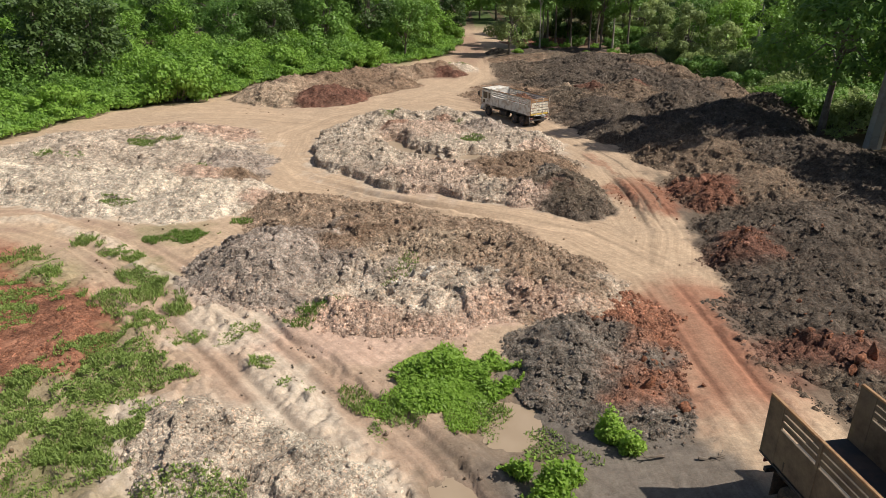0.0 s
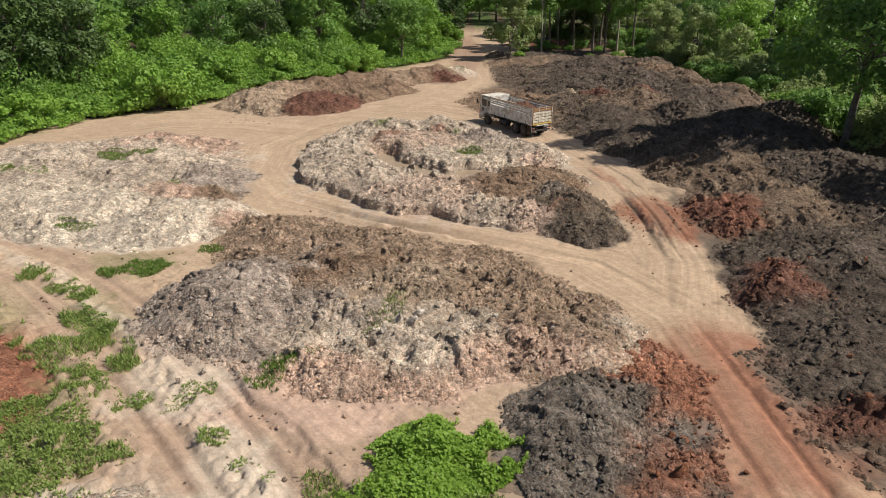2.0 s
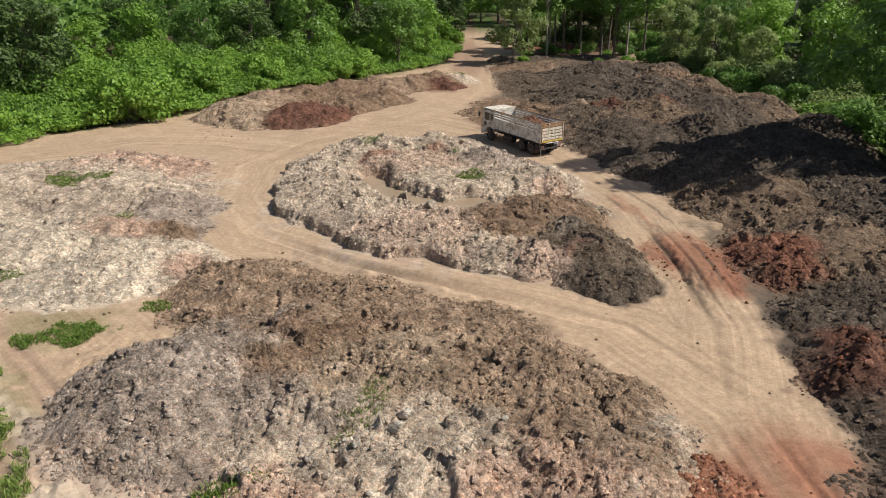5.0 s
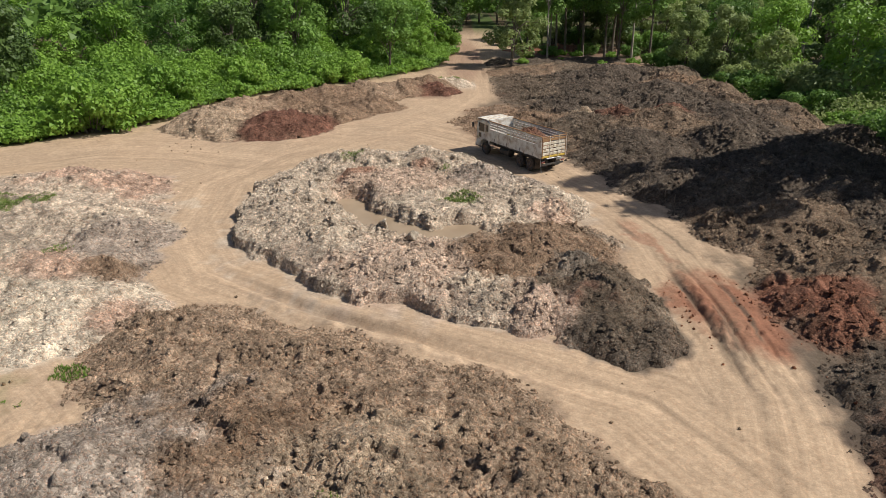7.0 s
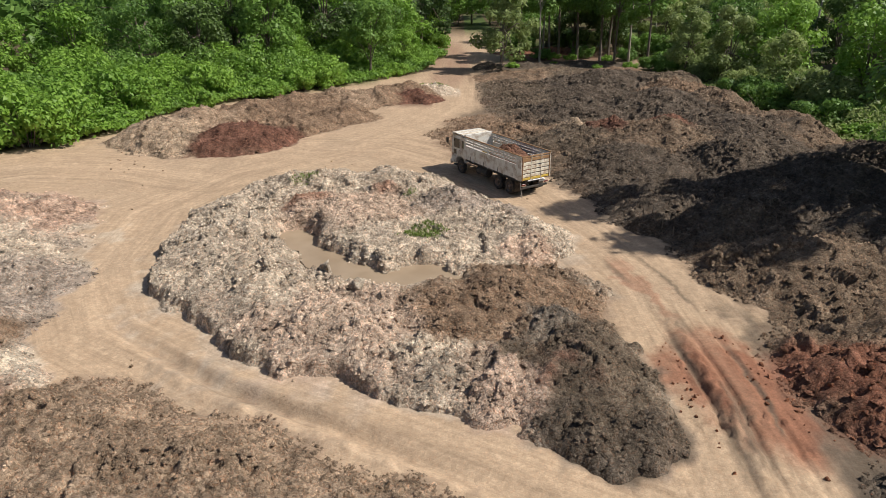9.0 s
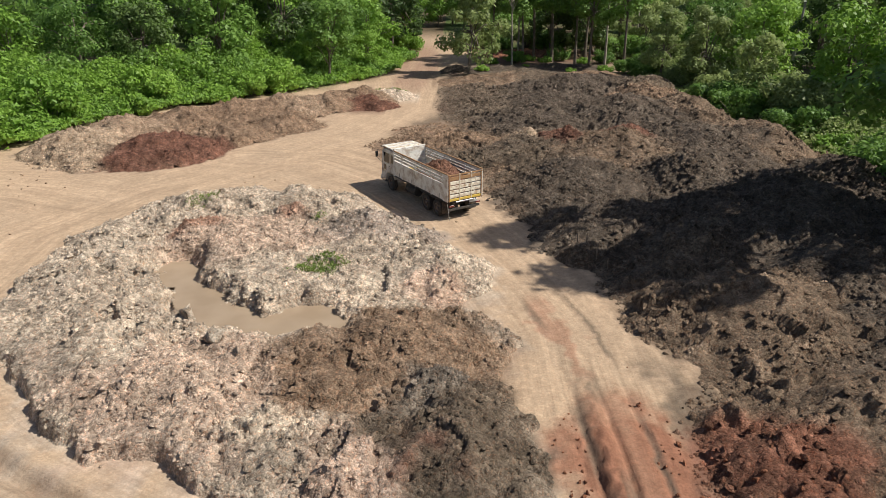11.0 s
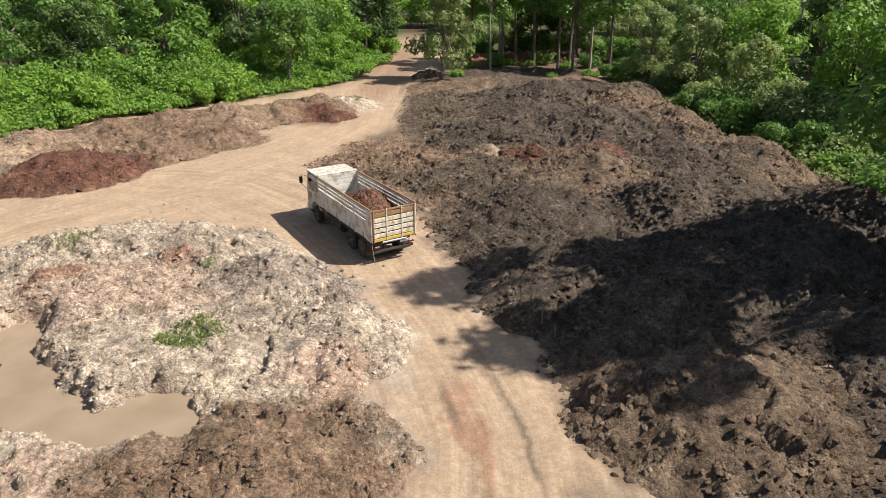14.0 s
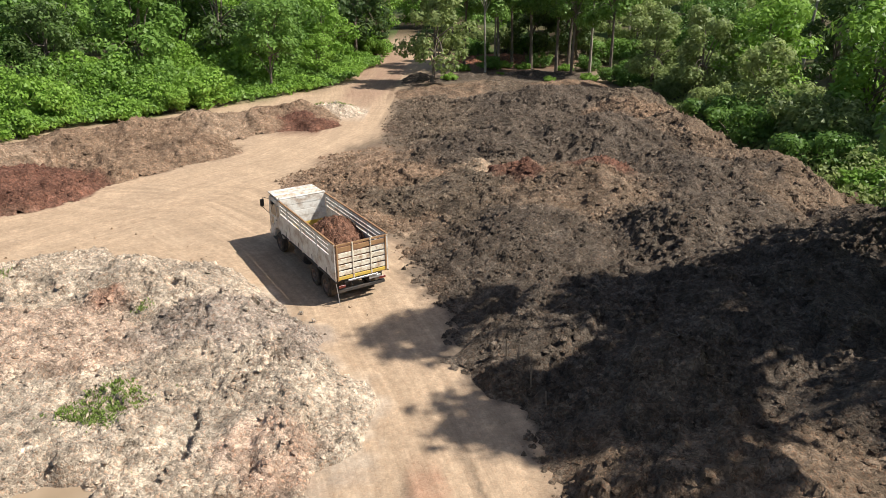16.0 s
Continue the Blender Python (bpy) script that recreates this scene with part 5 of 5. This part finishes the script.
grass("sparse green weeds on clay", [(-26, 61, 2.2, 1.6, 0), (-22.5, 44.8, 1.2, 0.6, 0), (3.4, 60.9, 1.7, 1.1, 25), (2.0, 59.6, 1.0, 0.6, 0), (-5.5, 68.0, 1.3, 0.9, 0), (1.2, 66.5, 0.8, 0.7, 0), (4.6, 58.4, 0.6, 0.5, 0), (-2.6, 31.4, 0.8, 1.0, 0), (-1.8, 33.2, 0.5, 0.9, 0), (-19.5, 53.5, 1.0, 0.7, 0), (-33, 57, 2, 1.0, 0)], 300, 0.22, 54, weed_green)
grass("dry olive grass round a puddle", [(-7.4, 24.0, 0.5, 0.7, 40), (-6.2, 22.9, 0.6, 0.5, 0), (-5.4, 22.2, 0.4, 0.7, 40), (-9.0, 27.2, 0.6, 0.5, 0), (-2.6, 19.8, 0.4, 0.8, 40), (1.2, 20.8, 1.2, 1.6, 0), (-1.5, 20.8, 1.4, 1.0, 20), (3.4, 19.0, 0.7, 0.9, 0), (4.6, 18.2, 0.8, 0.7, 0), (-8.5, 16.2, 2.2, 1.4, 0), (-12.5, 17, 2.4, 1.6, 0), (2.2, 111.5, 2.4, 1.6, 30)], 260, 0.34, 55, weed_green)

# ---- near thickets ----
grass("bright green low thicket of creeping vines", [(0.6, 23.2, 2.5, 1.7, 18), (-0.4, 21.8, 1.5, 1.0, 40)], 1000, 1.15, 56, leaf_vine, 1.0, 0.07, 0.6, "vine_thicket", "bush", "")
grass("sprawling yellow-green creepers beside a thicket", [(-1.9, 21.4, 1.2, 0.9, 30), (0.9, 20.4, 0.8, 1.2, 0)], 500, 0.5, 57, leaf_vine, 1.0, 0.045, 0.3, "creeping_bush", "bush", "")
grass("fresh green leafy bush beside a puddle", [(3.3, 16.6, 1.0, 0.9, 0), (2.4, 17.2, 0.6, 0.5, 0)], 1100, 1.5, 58, leaf_vine, 1.0, 0.085, 0.55, "leafy_bush", "bush", "")
grass("small green leafy sapling bush on dark soil", [(5.9, 19.2, 0.55, 0.5, 0), (6.3, 18.3, 0.4, 0.35, 0)], 1200, 1.35, 59, leaf_vine, 1.0, 0.07, 0.55, "leafy_bush", "bush", "")

# ---- single boulders ----
def boulder_mesh(name, seed, tint):
    rng = np.random.default_rng(seed)
    bm = bmesh.new()
    bmesh.ops.create_icosphere(bm, subdivisions=2, radius=1.25)
    v = np.array([p.co[:] for p in bm.verts])
    f = np.array([[p.index for p in q.verts] for q in bm.faces])
    bm.free()
    for k in range(16):
        n = rng.normal(size=3)
        n /= np.linalg.norm(n)
        cut = rng.uniform(0.3, 0.7)
        v = v - np.maximum(v @ n - cut, 0)[:, None] * n
    v = v * rng.uniform(0.75, 1.2, 3) * (1 + 0.05 * rng.normal(size=(len(v), 1)))
    return mesh_from(name, v, f, soil, np.tile(np.array(tint) * rng.uniform(0.9, 1.15), (len(v), 1)))


def boulders(label, tint, places, seed):
    rng = np.random.default_rng(seed)
    meshes = [boulder_mesh("boulder", seed + k, tint) for k in range(3)]
    x, y = np.array([p[0] for p in places]), np.array([p[1] for p in places])
    z = surface(x, y)
    for (px, py, s), pz, k in zip(places, z, range(len(places))):
        ob = tagged(new("boulder", meshes[k % 3]), label, "boulder", "boulders on the heaps")
        ob.matrix_basis = pose(px, py, float(pz) + 0.25 * s, *rng.uniform(0, 360, 3)) @ Matrix.Diagonal((s, s, s, 1))


def strewn(seed, n, cx, cy, rx, ry, small, large):
    rng = np.random.default_rng(seed)
    return [(cx + rx * a, cy + ry * b, small + (large - small) * c ** 2) for a, b, c in zip(rng.normal(size=n) * 0.5, rng.normal(size=n) * 0.5, rng.random(n))]


boulders("pale grey hard clay boulder", (0.45, 0.40, 0.34), [(-1.5, 31.3, 0.42), (-0.9, 31.0, 0.38), (-0.6, 31.9, 0.5), (-2.1, 30.3, 0.3), (-5.4, 29.2, 0.36), (-3.6, 29.9, 0.3)] + strewn(61, 16, -0.5, 30.5, 4, 1.6, 0.10, 0.25), 61)
boulders("rusty red laterite boulder", (0.27, 0.12, 0.07), [(17.2, 23.4, 0.5), (16.3, 22.9, 0.42), (8.7, 20.4, 0.4), (7.7, 21.6, 0.42)] + strewn(62, 26, 17.6, 35.2, 2.4, 2.4, 0.10, 0.26) + strewn(63, 24, 8.2, 22.6, 1.4, 3.4, 0.10, 0.26) + strewn(64, 20, 16.4, 24.3, 1.8, 2.8, 0.10, 0.3) + strewn(67, 22, 18.8, 46.6, 2.0, 2.8, 0.10, 0.26) + strewn(72, 36, 12.6, 47.0, 0.6, 4.5, 0.05, 0.13) + strewn(73, 36, 15.8, 46.5, 0.8, 5.5, 0.05, 0.14), 62)
boulders("pale clay boulder beside the pool", (0.42, 0.355, 0.285), [(-1.9, 55.6, 0.55), (-0.2, 53.4, 0.5), (0.9, 52.6, 0.35), (-8.6, 60.5, 0.4), (-8.0, 61.3, 0.45), (-9.0, 62.0, 0.4), (-7.2, 62.2, 0.38)] + strewn(65, 26, -7.8, 62.0, 2.6, 5.0, 0.10, 0.26) + strewn(68, 18, 5.6, 67.2, 2.6, 2.0, 0.10, 0.25), 65)
boulders("grey stone on the dirt track", (0.30, 0.25, 0.20), strewn(71, 26, -7.5, 25.5, 5, 5, 0.05, 0.13) + [(-9.2, 28.3, 0.22), (-9.9, 27.5, 0.16), (-10.6, 29.6, 0.2), (-7.7, 29.0, 0.24)], 66)

# ---- crumbs of soil on the open ground ----
def crumbs(count, seed):
    rng = np.random.default_rng(seed)
    x, y = rng.uniform(-24, 20, count), rng.uniform(15, 84, count)
    d = np.minimum(np.abs(along(x, y, SOUTH_ROAD)[0]), np.abs(along(x, y, EAST_ROAD)[0]))
    ok = (rng.random(count) < 0.03 + 0.6 * smooth(2.5, 6.0, d)) & (fbm(x, y, 3, 2, seed) > -0.1)
    x, y = x[ok], y[ok]
    n = len(x)
    size = 0.015 + 0.075 * rng.random(n) ** 3
    v = LUMP_V[None] * (1 + 0.3 * rng.uniform(-1, 1, (n, len(LUMP_V), 1))) * size[:, None, None]
    v = np.einsum("nij,nkj->nki", rotations(rng, n), v) + np.stack([x, y, ground_height(x, y) + size * 0.3], 1)[:, None]
    f = (LUMP_F[None] + (np.arange(n) * len(LUMP_V))[:, None, None]).reshape(-1, 3)
    col = np.repeat(ground_tint(x, y) * rng.uniform(0.55, 1.05, (n, 1)), len(LUMP_V), 0)
    tagged(new("soil_crumbs", mesh_from("soil_crumbs", v.reshape(-1, 3), f, soil, col)), "scattered crumbs of soil on packed ground", "soil crumbs", kind="stuff")


crumbs(9000, 77)


# ---- stakes and dead branches ----
wood_grey = worn_material("weathered_wood", (0.16, 0.12, 0.085), (0.28, 0.23, 0.18), 0.9, 0, 6.0)
for x, y, tall, lean in ((15.6, 63.9, 0.75, 6), (15.9, 63.2, 0.6, -9), (16.3, 62.4, 0.85, 4), (16.7, 61.6, 0.55, 12)):
    bm = bmesh.new()
    tube(bm, [(0, 0, -0.3), (0.01, 0, tall * 0.5), (0.03, 0.01, tall)], [0.04, 0.035, 0.025], 6)
    me = bpy.data.meshes.new("wooden_stake")
    bm.to_mesh(me)
    bm.free()
    me.materials.append(wood_grey)
    stake = tagged(new("wooden_stake", me), "short weathered wooden stake at the heap foot", "stake", "stakes along the road")
    stake.matrix_basis = pose(x, y, float(surface(np.array([x]), np.array([y]))[0]), lean, -lean * 0.6, 0)


def dead_branch(x, y, length, turn, seed):
    rng = np.random.default_rng(seed)
    bm = bmesh.new()
    path = [Vector((0, 0, 0.05))]
    for k in range(5):
        path.append(path[-1] + Vector((length / 5, rng.uniform(-0.08, 0.08) * length, rng.uniform(-0.02, 0.06) * length)))
    tube(bm, path, [0.06, 0.05, 0.042, 0.034, 0.025, 0.012], 6)
    for k in (2, 3, 4):
        side = Vector((length * 0.2, rng.choice([-1, 1]) * length * 0.22, length * rng.uniform(0.02, 0.12)))
        tube(bm, [path[k], path[k] + side * 0.5, path[k] + side], [0.03, 0.02, 0.008], 5)
    me = bpy.data.meshes.new("dead_branch")
    bm.to_mesh(me)
    bm.free()
    me.materials.append(wood_grey)
    ob = tagged(new("dead_branch", me), "dry grey dead branch lying on dark soil", "branch")
    ob.matrix_basis = pose(x, y, float(surface(np.array([x]), np.array([y]))[0]) + 0.03, 0, 0, turn)


dead_branch(26.5, 44.0, 2.4, 40, 1)
dead_branch(22.0, 62.5, 1.6, 110, 2)
dead_branch(8.2, 17.6, 0.9, 10, 3)
dead_branch(7.2, 17.9, 0.8, 170, 4)
dead_branch(-5.6, 17.2, 1.2, 60, 5)
